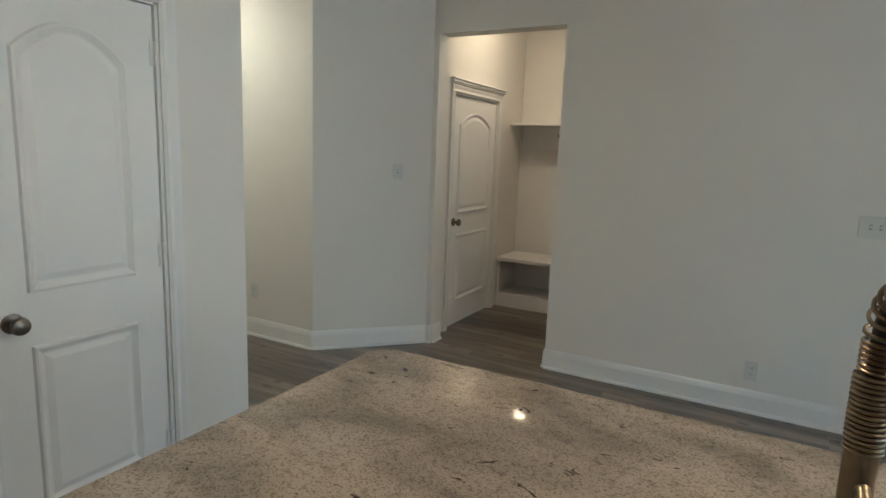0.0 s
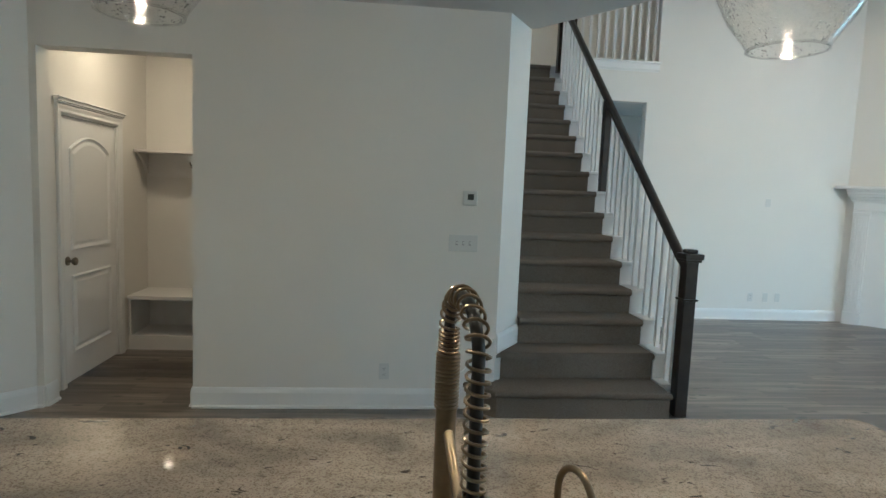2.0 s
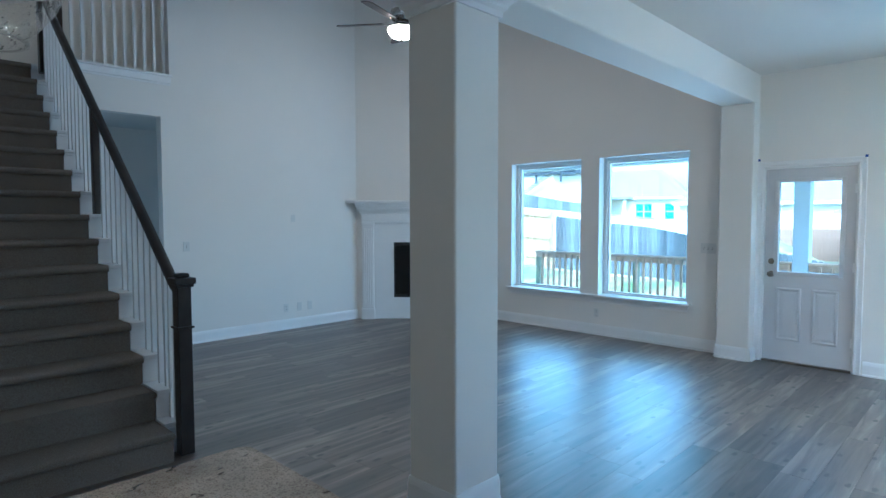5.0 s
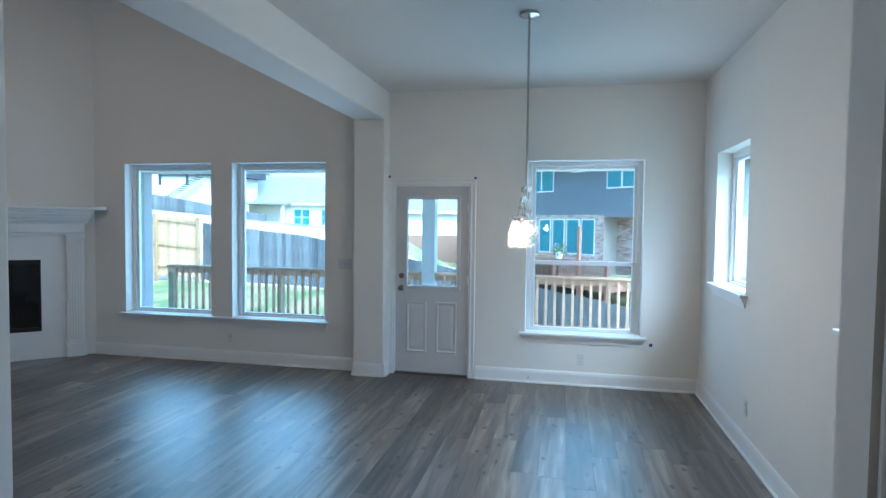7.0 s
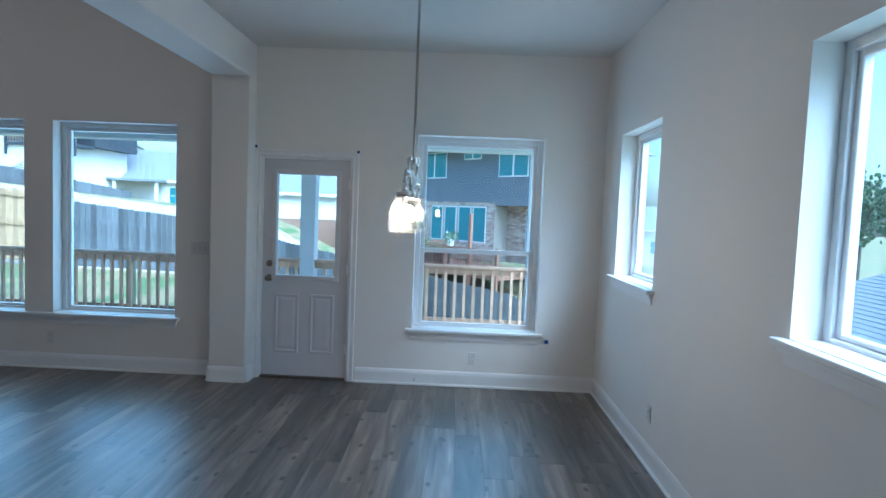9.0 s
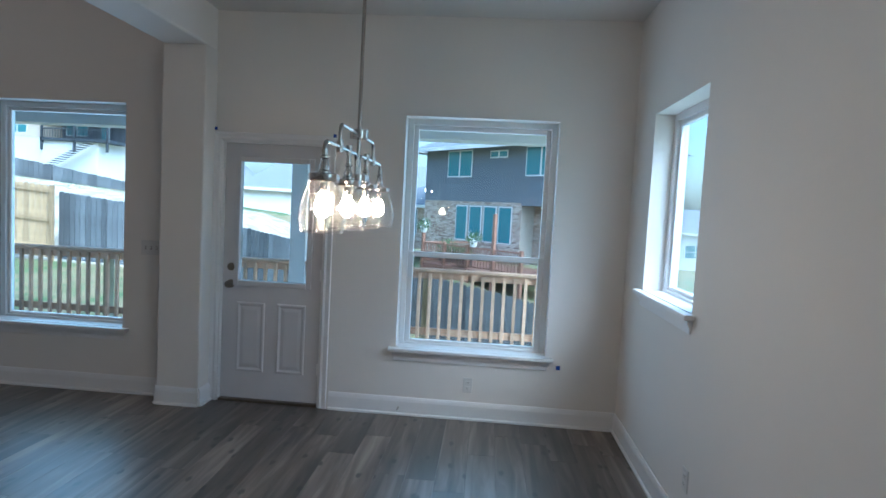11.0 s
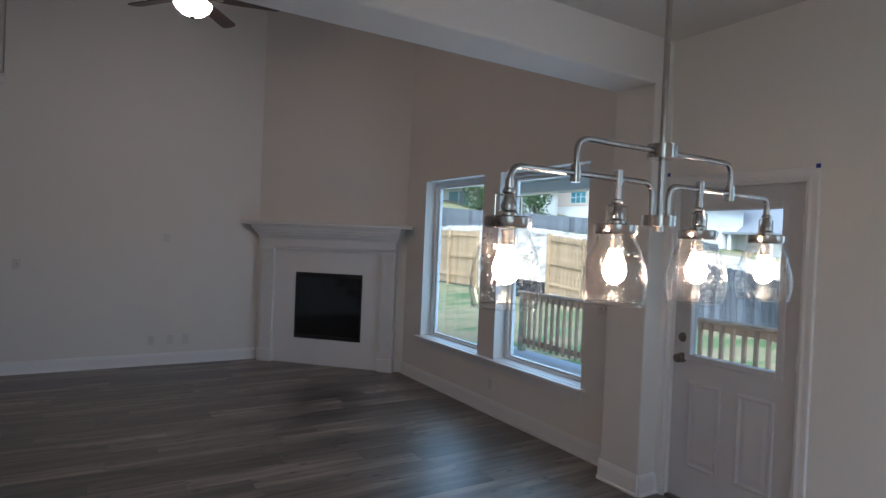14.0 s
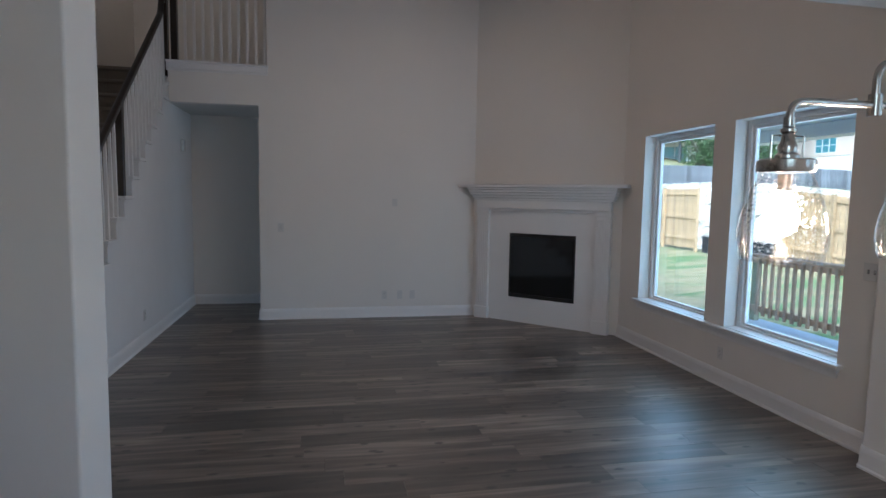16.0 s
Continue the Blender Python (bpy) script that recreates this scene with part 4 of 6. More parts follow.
for i in range(5):
    a = radians(-17.5 + 72 * i)
    M = Matrix.Rotation(a, 4, 'Z') @ Matrix.Rotation(radians(-12), 4, 'X')
    bm = bmesh.new()
    pts = [(0.20, -0.05), (0.35, -0.062), (0.67, -0.068), (0.705, -0.05), (0.715, 0.0), (0.705, 0.05), (0.67, 0.068), (0.35, 0.062), (0.20, 0.05)]
    prism(pts, -0.004, 0.004, bm)
    bmesh.ops.transform(bm, matrix=Matrix.Translation((0, 0, 0.10)) @ M, verts=bm.verts)
    bl = part("blade", bm, DARKWOOD, fan)
    bm = bmesh.new()
    prism([(0.09, -0.018), (0.22, -0.03), (0.25, 0.0), (0.22, 0.03), (0.09, 0.018)], -0.010, -0.0045, bm)
    bmesh.ops.transform(bm, matrix=Matrix.Translation((0, 0, 0.10)) @ M, verts=bm.verts)
    part("blade_iron", bm, NICKEL, bl)



# ---- dining chandelier ----
CX, CY = 5.637, 0.292
ch = thing("linear_chandelier", "brushed nickel four-light chandelier with seeded glass shades, lit", "chandelier", (CX, CY, 1.52))
Z0 = -1.52
part("rod", tube([(0, 0, 1.70 + Z0), (0, 0, DC + Z0)], 0.0075, 12), NICKEL, ch, smooth=True)
part("canopy", lathe([(0, 0), (0.065, 0), (0.065, -0.02), (0.02, -0.03), (0, -0.03)], 24, loc=(0, 0, DC + Z0)), NICKEL, ch, smooth=True)
part("hub", lathe([(0, 1.868 + Z0), (0.036, 1.868 + Z0), (0.036, 1.902 + Z0), (0, 1.902 + Z0)], 24), NICKEL, ch, smooth=True)
part("lower_hub", lathe([(0, 1.690 + Z0), (0.012, 1.688 + Z0), (0.012, 1.70 + Z0), (0.04, 1.702 + Z0), (0.04, 1.728 + Z0), (0, 1.728 + Z0)], 24), NICKEL, ch, smooth=True)
part("cross_bar", tube(rounded([(-0.285, 0, 1.80 + Z0), (-0.285, 0, 1.885 + Z0), (0.285, 0, 1.885 + Z0), (0.285, 0, 1.80 + Z0)], 0.035), 0.007, 10), NICKEL, ch, smooth=True)
for s in (-1, 1):
    part("arm", tube(rounded([(s * 0.467, 0, 1.755 + Z0), (s * 0.467, 0, 1.805 + Z0), (s * 0.03, 0, 1.805 + Z0), (s * 0.03, 0, 1.725 + Z0)], 0.032), 0.007, 10), NICKEL, ch, smooth=True)
    part("clamp", lathe([(0, -0.02), (0.012, -0.02), (0.012, 0.02), (0, 0.02)], 14, loc=(s * 0.285, 0, 1.805 + Z0)), NICKEL, ch, smooth=True)
for dx in (-0.467, -0.150, 0.155, 0.467):
    inner = abs(dx) < 0.3
    bm = tube([(dx, 0, 1.70 + Z0), (dx, 0, (1.815 if inner else 1.76) + Z0)], 0.0075, 10)
    lathe([(0, 1.70), (0.021, 1.70), (0.021, 1.707), (0.015, 1.712), (0.017, 1.722), (0.012, 1.733), (0.010, 1.745), (0.014, 1.749), (0.014, 1.754), (0.0095, 1.758), (0.0095, 1.776), (0, 1.777)], 18, bm, (dx, 0, Z0))
    if inner:
        lathe([(0, 1.79), (0.011, 1.79), (0.011, 1.825), (0, 1.825)], 12, bm, (dx, 0, Z0))
    part("socket", bm, NICKEL, ch, smooth=True)
    bm = lathe([(0.0, 1.676), (0.047, 1.676), (0.049, 1.679), (0.049, 1.697), (0.044, 1.700), (0, 1.700)], 28, loc=(dx, 0, Z0))
    for s in (-1, 1):
        tube([(dx + s * 0.034, 0, 1.70 + Z0), (dx + s * 0.034, 0, 1.742 + Z0), (dx + s * 0.016, 0, 1.742 + Z0)], 0.0022, 6, bm)
    sh = part("cap", bm, NICKEL, ch, smooth=True)
    prof = [(0.043, 1.676), (0.047, 1.664), (0.058, 1.640), (0.0685, 1.608), (0.0745, 1.575), (0.0748, 1.55), (0.070, 1.524), (0.066, 1.515)]
    inner_p = [(r - 0.0025, z) for r, z in prof[::-1]]
    gl = part("glass_shade", lathe([(r, z + Z0) for r, z in prof + inner_p + prof[:1]], 36, loc=(dx, 0, 0)), SEEDED, sh, smooth=True)
    bm = lathe([(0.0, 1.560), (0.011, 1.562), (0.022, 1.572), (0.0275, 1.589), (0.025, 1.607), (0.018, 1.625), (0.013, 1.640), (0, 1.641)], 20, loc=(dx, 0, Z0))
    part("bulb", bm, BULB, ch, "glowing warm bulb", smooth=True)
    part("bulb_neck", lathe([(0, 1.642), (0.012, 1.642), (0.013, 1.672), (0, 1.673)], 16, loc=(dx, 0, Z0)), NICKEL, ch, smooth=True)
    part("shade_rim", lathe([(0.0640, 1.515), (0.0652, 1.5125), (0.0672, 1.513), (0.0675, 1.517), (0.0640, 1.515)], 36, loc=(dx, 0, Z0)), RIM, sh, smooth=True)

# ---- island pendants ----
for px, pz in ((1.06, 1.805), (-0.105, 1.793)):
    pd = thing("pendant_lamp", "clear seeded glass urn pendant with a lit bulb", "pendant lamp", (px, 1.035, pz), group="pendants over the island")
    prof = [(0.069, 0.0), (0.078, 0.016), (0.108, 0.058), (0.134, 0.112), (0.144, 0.154), (0.148, 0.20), (0.138, 0.26), (0.10, 0.315), (0.06, 0.34), (0.05, 0.345)]
    inn = [(r - 0.003, z) for r, z in prof[::-1]]
    part("glass_shade", lathe(prof + inn + prof[:1], 48), SEEDED, pd, smooth=True)
    part("shade_rim", lathe([(0.0665, 0.0), (0.0685, -0.002), (0.0715, -0.001), (0.0715, 0.003), (0.0665, 0.0)], 48), RIM, pd, smooth=True)
    part("cap", lathe([(0, 0.345), (0.055, 0.345), (0.055, 0.37), (0.03, 0.385), (0.022, 0.43), (0, 0.44)], 24), NICKEL, pd, smooth=True)
    part("cord_rod", tube([(0, 0, 0.43), (0, 0, KC - pz)], 0.006), NICKEL, pd, smooth=True)
    part("canopy", lathe([(0, 0), (0.06, 0), (0.06, -0.02), (0, -0.03)], 24, loc=(0, 0, KC - pz)), NICKEL, pd, smooth=True)
    part("bulb", lathe([(0, 0.172), (0.014, 0.175), (0.026, 0.187), (0.030, 0.206), (0.026, 0.226), (0.014, 0.238), (0, 0.239)], 20), BULBP, pd, "glowing warm bulb", smooth=True)
    part("bulb_neck", lathe([(0, 0.2395), (0.013, 0.2395), (0.014, 0.344), (0, 0.344)], 16), NICKEL, pd, smooth=True)

# ---- kitchen island ----
isl = thing("kitchen_island", "white panelled kitchen island base", "kitchen island", (0.46, 0.95, 0))
part("body", box(-0.98, 1.02, -0.30, 0.24, 0.0, 0.875), CABW, isl)
for i in range(4):
    x0 = -0.94 + i * 0.49
    bm = bmesh.new()
    for a, b, c, d in ((x0, x0 + 0.06, 0.14, 0.84), (x0 + 0.40, x0 + 0.46, 0.14, 0.84), (x0 + 0.06, x0 + 0.40, 0.14, 0.20), (x0 + 0.06, x0 + 0.40, 0.78, 0.84)):
        bx(bm, a, b, 0.2405, 0.256, c, d, 0.002)
    part("panel", bm, CABW, isl)
part("base_moulding", box(-0.99, 1.03, -0.31, 0.252, 0, 0.11, 0.003), CABW, isl)
pts = []
for cx, cy, a0 in ((1.645, 0.48, -90), (1.645, 1.415, 0), (-0.595, 1.415, 90), (-0.595, 0.48, 180)):
    for i in range(6):
        a = radians(a0 + 18 * i)
        pts.append((cx + 0.03 * math.cos(a), cy + 0.03 * math.sin(a)))
bm = prism(pts, 0.882, 0.92)
bmesh.ops.bevel(bm, geom=[e for e in bm.edges if abs(e.verts[0].co.z - e.verts[1].co.z) < 1e-6], offset=0.005, segments=2, profile=0.5, affect='EDGES')
ct = part("countertop", bm, GRANITE)
tagged(ct, "polished beige granite countertop with dark flecks and veins", "countertop")

# ---- spring faucet ----
FXX, FYY = 0.42, 0.845
fa = thing("kitchen_faucet", "bronze spring-neck kitchen faucet with a coiled hose", "faucet", (FXX, FYY, 0.92))
part("base", lathe([(0, 0), (0.032, 0), (0.032, 0.008), (0.022, 0.02), (0.02, 0.06), (0, 0.06)], 24), BRASS, fa, smooth=True)
part("post", tube([(0, 0, 0.05), (0, 0, 0.262)], 0.0165, 18), BRASS, fa, smooth=True)
bm = bmesh.new()
for i in range(15):
    z = 0.264 + i * 0.0058
    lathe([(0.0150, z - 0.0028), (0.0186, z - 0.0022), (0.0197, z), (0.0186, z + 0.0022), (0.0150, z + 0.0028)], 18, bm)
tagged(part("spring_collar", bm, BRASS, fa, smooth=True), kind="stuff")
ex, ey = 0.016, -0.185
path = []
N = 90
for i in range(N + 1):
    t = i / N
    if t < 0.22:
        s, z = 0.0, 0.345 + t / 0.22 * 0.041
    elif t < 0.62:
        a = math.pi * (t - 0.22) / 0.40
        s, z = (1 - math.cos(a)) / 2, 0.386 + 0.066 * math.sin(a)
    else:
        u = (t - 0.62) / 0.38
        s, z = 1.0, 0.386 - u * 0.181
    path.append(Vector((ex * s, ey * s, z)))
part("hose", tube(path, 0.0085, 12), HOSE, fa, "dark rubber hose", smooth=True)
# helix round the hose
coil = []
turns = 31
fine = 16 * turns
up = Vector((1, 0, 0))
for i in range(fine + 1):
    f = i / fine * N
    k = min(int(f), N - 1)
    p = path[k].lerp(path[k + 1], f - k)
    d = (path[min(k + 1, N)] - path[max(k - 1, 0)]).normalized()
    s = d.cross(Vector((ey, -ex, 0)).normalized()).normalized()
    q = s.cross(d).normalized()
    a = 2 * math.pi * turns * i / fine
    coil.append(p + 0.0148 * (math.cos(a) * s + math.sin(a) * q))
part("spring", tube(coil, 0.0024, 6), BRASS, fa, "coiled bronze spring", smooth=True)
bm = bmesh.new()
for i in range(4):
    z = 0.195 + i * 0.006
    lathe([(0.015, z - 0.003), (0.0195, z - 0.002), (0.0205, z), (0.0195, z + 0.002), (0.015, z + 0.003)], 18, bm, (ex, ey, 0))
part("spring_end", bm, BRASS, fa, smooth=True)
part("spray_head", lathe([(0, 0.08), (0.020, 0.08), (0.022, 0.10), (0.016, 0.14), (0.013, 0.19), (0, 0.19)], 20, loc=(ex, ey, 0)), BRASS, fa, smooth=True)
part("brace", tube([(0.003, -0.012, 0.225), (ex * 0.9, ey * 0.9, 0.135)], 0.008, 10), BRASS, fa, smooth=True)
part("holder", lathe([(0.018, 0.11), (0.029, 0.11), (0.029, 0.145), (0.018, 0.145), (0.018, 0.11)], 20, loc=(ex, ey, 0)), BRASS, fa, smooth=True)
ff = thing("filter_tap", "small bronze gooseneck water tap", "tap", (0.605, 0.84, 0.92))
pts = [(0, 0, 0), (0, 0, 0.13)]
for i in range(1, 13):
    a = math.pi * i / 13
    pts.append((0.014 * (1 - math.cos(a)), -0.042 * (1 - math.cos(a)), 0.13 + 0.05 * math.sin(a)))
part("spout", tube(pts, 0.006, 12), BRASS, ff, smooth=True)
part("base", lathe([(0, 0), (0.02, 0), (0.018, 0.012), (0.01, 0.03), (0, 0.03)], 18), BRASS, ff, smooth=True)

# ---- mudroom ----
mb = thing("mudroom_bench", "white built-in bench with open cubbies below", "bench", (-0.83, 5.53, 0))
bm = bmesh.new()
bx(bm, -1.115, 1.12, -0.24, 0.225, 0.455, 0.49, 0.003)
part("seat", bm, CABW, mb)
part("plinth", box(-1.11, 1.12, -0.225, 0.22, 0.0, 0.11), CABW, mb)
part("cubby_floor", box(-1.11, 1.12, -0.222, 0.22, 0.11, 0.128), CABW, mb)
part("cubby_back", box(-1.11, 1.12, 0.205, 0.222, 0.128, 0.455), CABW, mb)
for x in (-1.11, -0.56, 0.0, 0.56, 1.10):
    part("divider", box(x, x + 0.018, -0.222, 0.204, 0.128, 0.455), CABW, mb)
ms = thing("coat_shelf", "white wall shelf with a hook rail below", "shelf", (-0.83, 5.6, 1.6))
part("board", box(-1.115, 1.12, -0.15, 0.155, 0.165, 0.19, 0.003), CABW, ms)
part("hook_rail", box(-1.115, 1.12, 0.14, 0.158, -0.05, 0.165), CABW, ms)
bm = bmesh.new()
vs = [(-0.10, 0.165), (0.155, 0.165), (0.155, -0.05), (0.10, 0.02), (0.02, 0.10)]
A = [bm.verts.new((-1.115, y, z)) for y, z in vs]
B = [bm.verts.new((-1.095, y, z)) for y, z in vs]
bm.faces.new(A)
bm.faces.new(B[::-1])
for i in range(5):
    bm.faces.new((A[i], A[(i + 1) % 5], B[(i + 1) % 5], B[i]))
part("bracket", bm, CABW, ms)
for x in (-0.70, -0.2, 0.3, 0.8):
    bm = tube(rounded([(x, 0.14, 0.07), (x, 0.09, 0.07), (x, 0.085, 0.10)], 0.015), 0.006, 8)
    tube(rounded([(x, 0.14, 0.05), (x, 0.115, 0.045), (x, 0.11, 0.065)], 0.008), 0.005, 8, bm)
    part("hook", bm, DARKMET, ms, smooth=True)
ml = thing("mudroom_ceiling_lamp", "round white flush ceiling lamp, lit", "ceiling lamp", (-1.42, 4.71, 2.74))
part("base_plate", lathe([(0, 0), (0.12, 0), (0.125, -0.02), (0.11, -0.03), (0, -0.03)], 28), TRIM, ml, smooth=True)
part("dome", lathe([(0.108, -0.03), (0.10, -0.05), (0.07, -0.07), (0.03, -0.079), (0, -0.08)], 28), emit("mud_dome", (1.0, 0.66, 0.38), 7.5), ml, "lit frosted dome", smooth=True)
# unseen downlights, added to brighten the hall and upper floor where walls look warm
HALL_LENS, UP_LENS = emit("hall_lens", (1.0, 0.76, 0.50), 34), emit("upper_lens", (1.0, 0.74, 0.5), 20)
for hx, hy, hz, lab in ((-3.3, 2.65, KC, "added round white downlight in the hall, out of view"), (1.9, 8.6, TOP, "added round white downlight over the landing, out of view"), (3.6, 8.5, TOP, "added round white downlight over the upper hall, out of view")):
    rl = thing("added_downlight", lab, "downlight", (hx, hy, hz))
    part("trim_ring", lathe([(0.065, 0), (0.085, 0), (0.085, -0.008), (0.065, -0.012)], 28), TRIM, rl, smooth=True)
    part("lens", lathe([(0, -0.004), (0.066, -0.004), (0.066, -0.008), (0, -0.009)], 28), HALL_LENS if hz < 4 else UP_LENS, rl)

# ---- fridge alcove and the wall beside it ----
ob = part("wall_jut", box(3.085, 3.245, YS, -0.615, 0, DC + 0.02), PAINT)
tagged(ob, "short drywall wall end beside the cabinets", "wall", kind="structure")
fc = thing("fridge_cabinet", "white fridge surround with an empty brown-wood recess", "cabinet", (2.55, -0.96, 0))
part("side_panel", box(0.49, 0.53, -0.315, 0.305, 0.0, 2.30), CABW, fc)
bm = box(0.48, 0.534, 0.306, 0.322, 0.0, 2.30, 0.004)
bx(bm, 0.50, 0.522, 0.322, 0.334, 0.0, 2.30, 0.004)
part("face_stile", bm, CABW, fc)
part("side_panel", box(-0.53, -0.49, -0.315, 0.305, 0.0, 2.30), CABW, fc)
part("recess_lining", box(0.478, 0.489, -0.31, 0.30, 0.0, 1.80), MAPLE, fc, "bare brown wood lining")
part("recess_back", box(-0.489, 0.477, -0.315, -0.305, 0.0, 1.80), MAPLE, fc)
tb = part("top_cabinet", box(-0.489, 0.489, -0.315, 0.30, 1.80, 2.30), CABW, fc)
for x0 in (-0.47, 0.005):
    bm = box(x0, x0 + 0.455, 0.301, 0.315, 1.86, 2.28, 0.002)
    for a, b, c, d in ((x0, x0 + 0.06, 1.86, 2.28), (x0 + 0.395, x0 + 0.455, 1.86, 2.28), (x0 + 0.06, x0 + 0.395, 1.86, 1.92), (x0 + 0.06, x0 + 0.395, 2.22, 2.28)):
        bx(bm, a, b, 0.3155, 0.324, c, d, 0.002)
    part("door", bm, CABW, tb)


# ---- plates on the walls ----
TOGGLE_SHADE = mat("toggle_shade_grey", (0.25, 0.25, 0.25), 0.4, var=0.01)

def plate(name, label, cat, loc, rz, w, h, kind_of):
    """Wall plate; its face looks to local -y."""
    t = thing(name, label, cat, loc, rz)
    part("cover", box(-w / 2, w / 2, -0.006, 0, -h / 2, h / 2, 0.002), PLATE, t)
    if kind_of == "outlet":
        for z in (-0.02, 0.02):
            bm = box(-0.017, 0.017, -0.009, -0.006, z - 0.014, z + 0.014, 0.001)
            part("socket", bm, PLATE, t)
            bm = box(-0.008, -0.006, -0.0095, -0.009, z - 0.004, z + 0.006)
            bx(bm, 0.006, 0.008, -0.0095, -0.009, z - 0.004, z + 0.006)
            bx(bm, -0.002, 0.002, -0.0095, -0.009, z - 0.010, z - 0.006)
            part("slots", bm, SLOT, t)
    elif kind_of == "switch":
        n = max(1, round(w / 0.046) - 1) if w > 0.1 else 1
        for i in range(n):
            x = (i - (n - 1) / 2) * 0.046
            part("toggle", box(x - 0.005, x + 0.005, -0.018, -0.006, -0.006, 0.010, 0.001), PLATE, t)
            # thin grey box: the shadow round the toggle, put in as colour
            part("surround", box(x - 0.007, x + 0.007, -0.0068, -0.006, -0.014, 0.014), TOGGLE_SHADE, t)
    elif kind_of == "thermo":
        part("housing", box(-w / 2 + 0.004, w / 2 - 0.004, -0.024, -0.006, -h / 2 + 0.004, h / 2 - 0.004, 0.004, 2), PLATE, t)
        part("screen", box(-w * 0.20, w * 0.22, -0.026, -0.0242, -h * 0.12, h * 0.28), SCREEN, t)
    return t


# faces: 0 looks to -y, 90 looks to +x, 180 looks to +y, -90 looks to -x
plate("thermostat", "white wall thermostat with a dark square screen", "thermostat", (0.885, YM, 1.48), 0, 0.10, 0.10, "thermo")
plate("light_switch", "white four-gang light switch plate", "light switch", (0.85, YM, 1.17), 0, 0.20, 0.115, "switch")
plate("wall_outlet", "white wall outlet above the baseboard", "outlet", (0.335, YM, 0.262), 0, 0.07, 0.115, "outlet")
plate("wall_outlet", "white wall outlet above the baseboard", "outlet", (XE, -0.15, 0.27), -90, 0.07, 0.115, "outlet")
plate("wall_outlet", "white wall outlet above the baseboard", "outlet", (XE, 3.83, 0.29), -90, 0.07, 0.115, "outlet")
plate("wall_outlet", "white wall outlet above the baseboard", "outlet", (6.24, YS, 0.34), 180, 0.07, 0.115, "outlet")
plate("light_switch", "white light switch plate by the pilaster", "light switch", (XE, 2.42, 1.19), -90, 0.165, 0.115, "switch")
plate("wall_outlet", "white wall outlet above the baseboard", "outlet", (5.12, YN, 0.30), 0, 0.07, 0.115, "outlet")
plate("cable_plate", "white blank cable plate above the baseboard", "wall plate", (5.33, YN, 0.30), 0, 0.07, 0.115, "")
plate("cable_plate", "white blank cable plate above the baseboard", "wall plate", (5.50, YN, 0.30), 0, 0.07, 0.115, "")
plate("cable_plate", "white blank plate at television height", "wall plate", (5.25, YN, 1.54), 0, 0.07, 0.10, "")
plate("light_switch", "white light switch plate beside the hall opening", "light switch", (3.78, YN, 1.20), 0, 0.075, 0.115, "switch")
plate("wall_outlet", "white wall outlet above the baseboard", "outlet", (2.462, 5.95, 0.32), 90, 0.07, 0.115, "outlet")
plate("light_switch", "white light switch plate on the angled wall", "light switch", (-2.10, 3.737, 1.33), 47, 0.075, 0.115, "switch")
plate("wall_outlet", "white wall outlet above the baseboard", "outlet", (-3.12, 3.285, 0.36), 0, 0.07, 0.115, "outlet")
sd = thing("doorbell_chime", "white box high on the hall wall", "chime", (2.462, 7.75, 2.25), 90)
part("cover", box(-0.06, 0.06, -0.04, 0, -0.08, 0.08, 0.006, 2), PLATE, sd)
for y, z, s in ((1.905, 2.15, 0.012), (0.965, 2.13, 0.012), (-0.83, 0.455, 0.016)):
    bt = part("tape_marker", box(XE - 0.0225 if z > 1 else XE - 0.002, XE - 0.0205 if z > 1 else XE - 0.0005, y - s, y + s, z - s, z + s), TAPE)
    tagged(bt, "small piece of blue painter's tape", "tape")
ds = thing("door_stop", "small spring door stop on the baseboard", "door stop", (XE - 0.016, 0.38, 0.06), -90)
part("spring", tube([(0, 0, 0), (0, -0.06, 0)], 0.006, 8), NICKEL, ds, smooth=True)

# ---- outside: porch, yard, neighbours ----
DECKW = mat("cedar_wood", (0.74, 0.49, 0.32), 0.75, var=0.25, scale=9, bump=0.2)
PTWOOD = mat("treated_wood", (0.45, 0.42, 0.26), 0.8, var=0.2, scale=9)
PINE = mat("new_fence_pine", (0.44, 0.30, 0.165), 0.8, var=0.22, scale=7, bump=0.2)
GREYF = mat("weathered_fence", (0.15, 0.155, 0.165), 0.9, var=0.3, scale=6, bump=0.2)
SIDING = mat("grey_siding", (0.17, 0.175, 0.185), 0.7, var=0.05, scale=3)
WHITEW = mat("white_stucco", (0.72, 0.71, 0.69), 0.8, var=0.05, scale=2)
SHING = mat("grey_shingles", (0.22, 0.225, 0.235), 0.9, var=0.3, scale=12, bump=0.3, bump_scale=30)
def brick_mat():
    m = mat("pale_brick", (0.40, 0.30, 0.23), 0.85, var=0.3, scale=14, bump=0.2)
    nt = m.node_tree
    b = nt.nodes["Principled BSDF"]
    ge = nt.nodes.new("ShaderNodeNewGeometry")
    r = nt.nodes.new("ShaderNodeValToRGB")
    r.color_ramp.elements[0].color, r.color_ramp.elements[1].color = (0.27, 0.19, 0.145, 1), (0.62, 0.52, 0.43, 1)
    k = r.color_ramp.elements.new(0.45)
    k.color = (0.46, 0.35, 0.27, 1)
    nt.links.new(ge.outputs["Random Per Island"], r.inputs[0])
    nt.links.new(r.outputs[0], b.inputs["Base Color"])
    return m


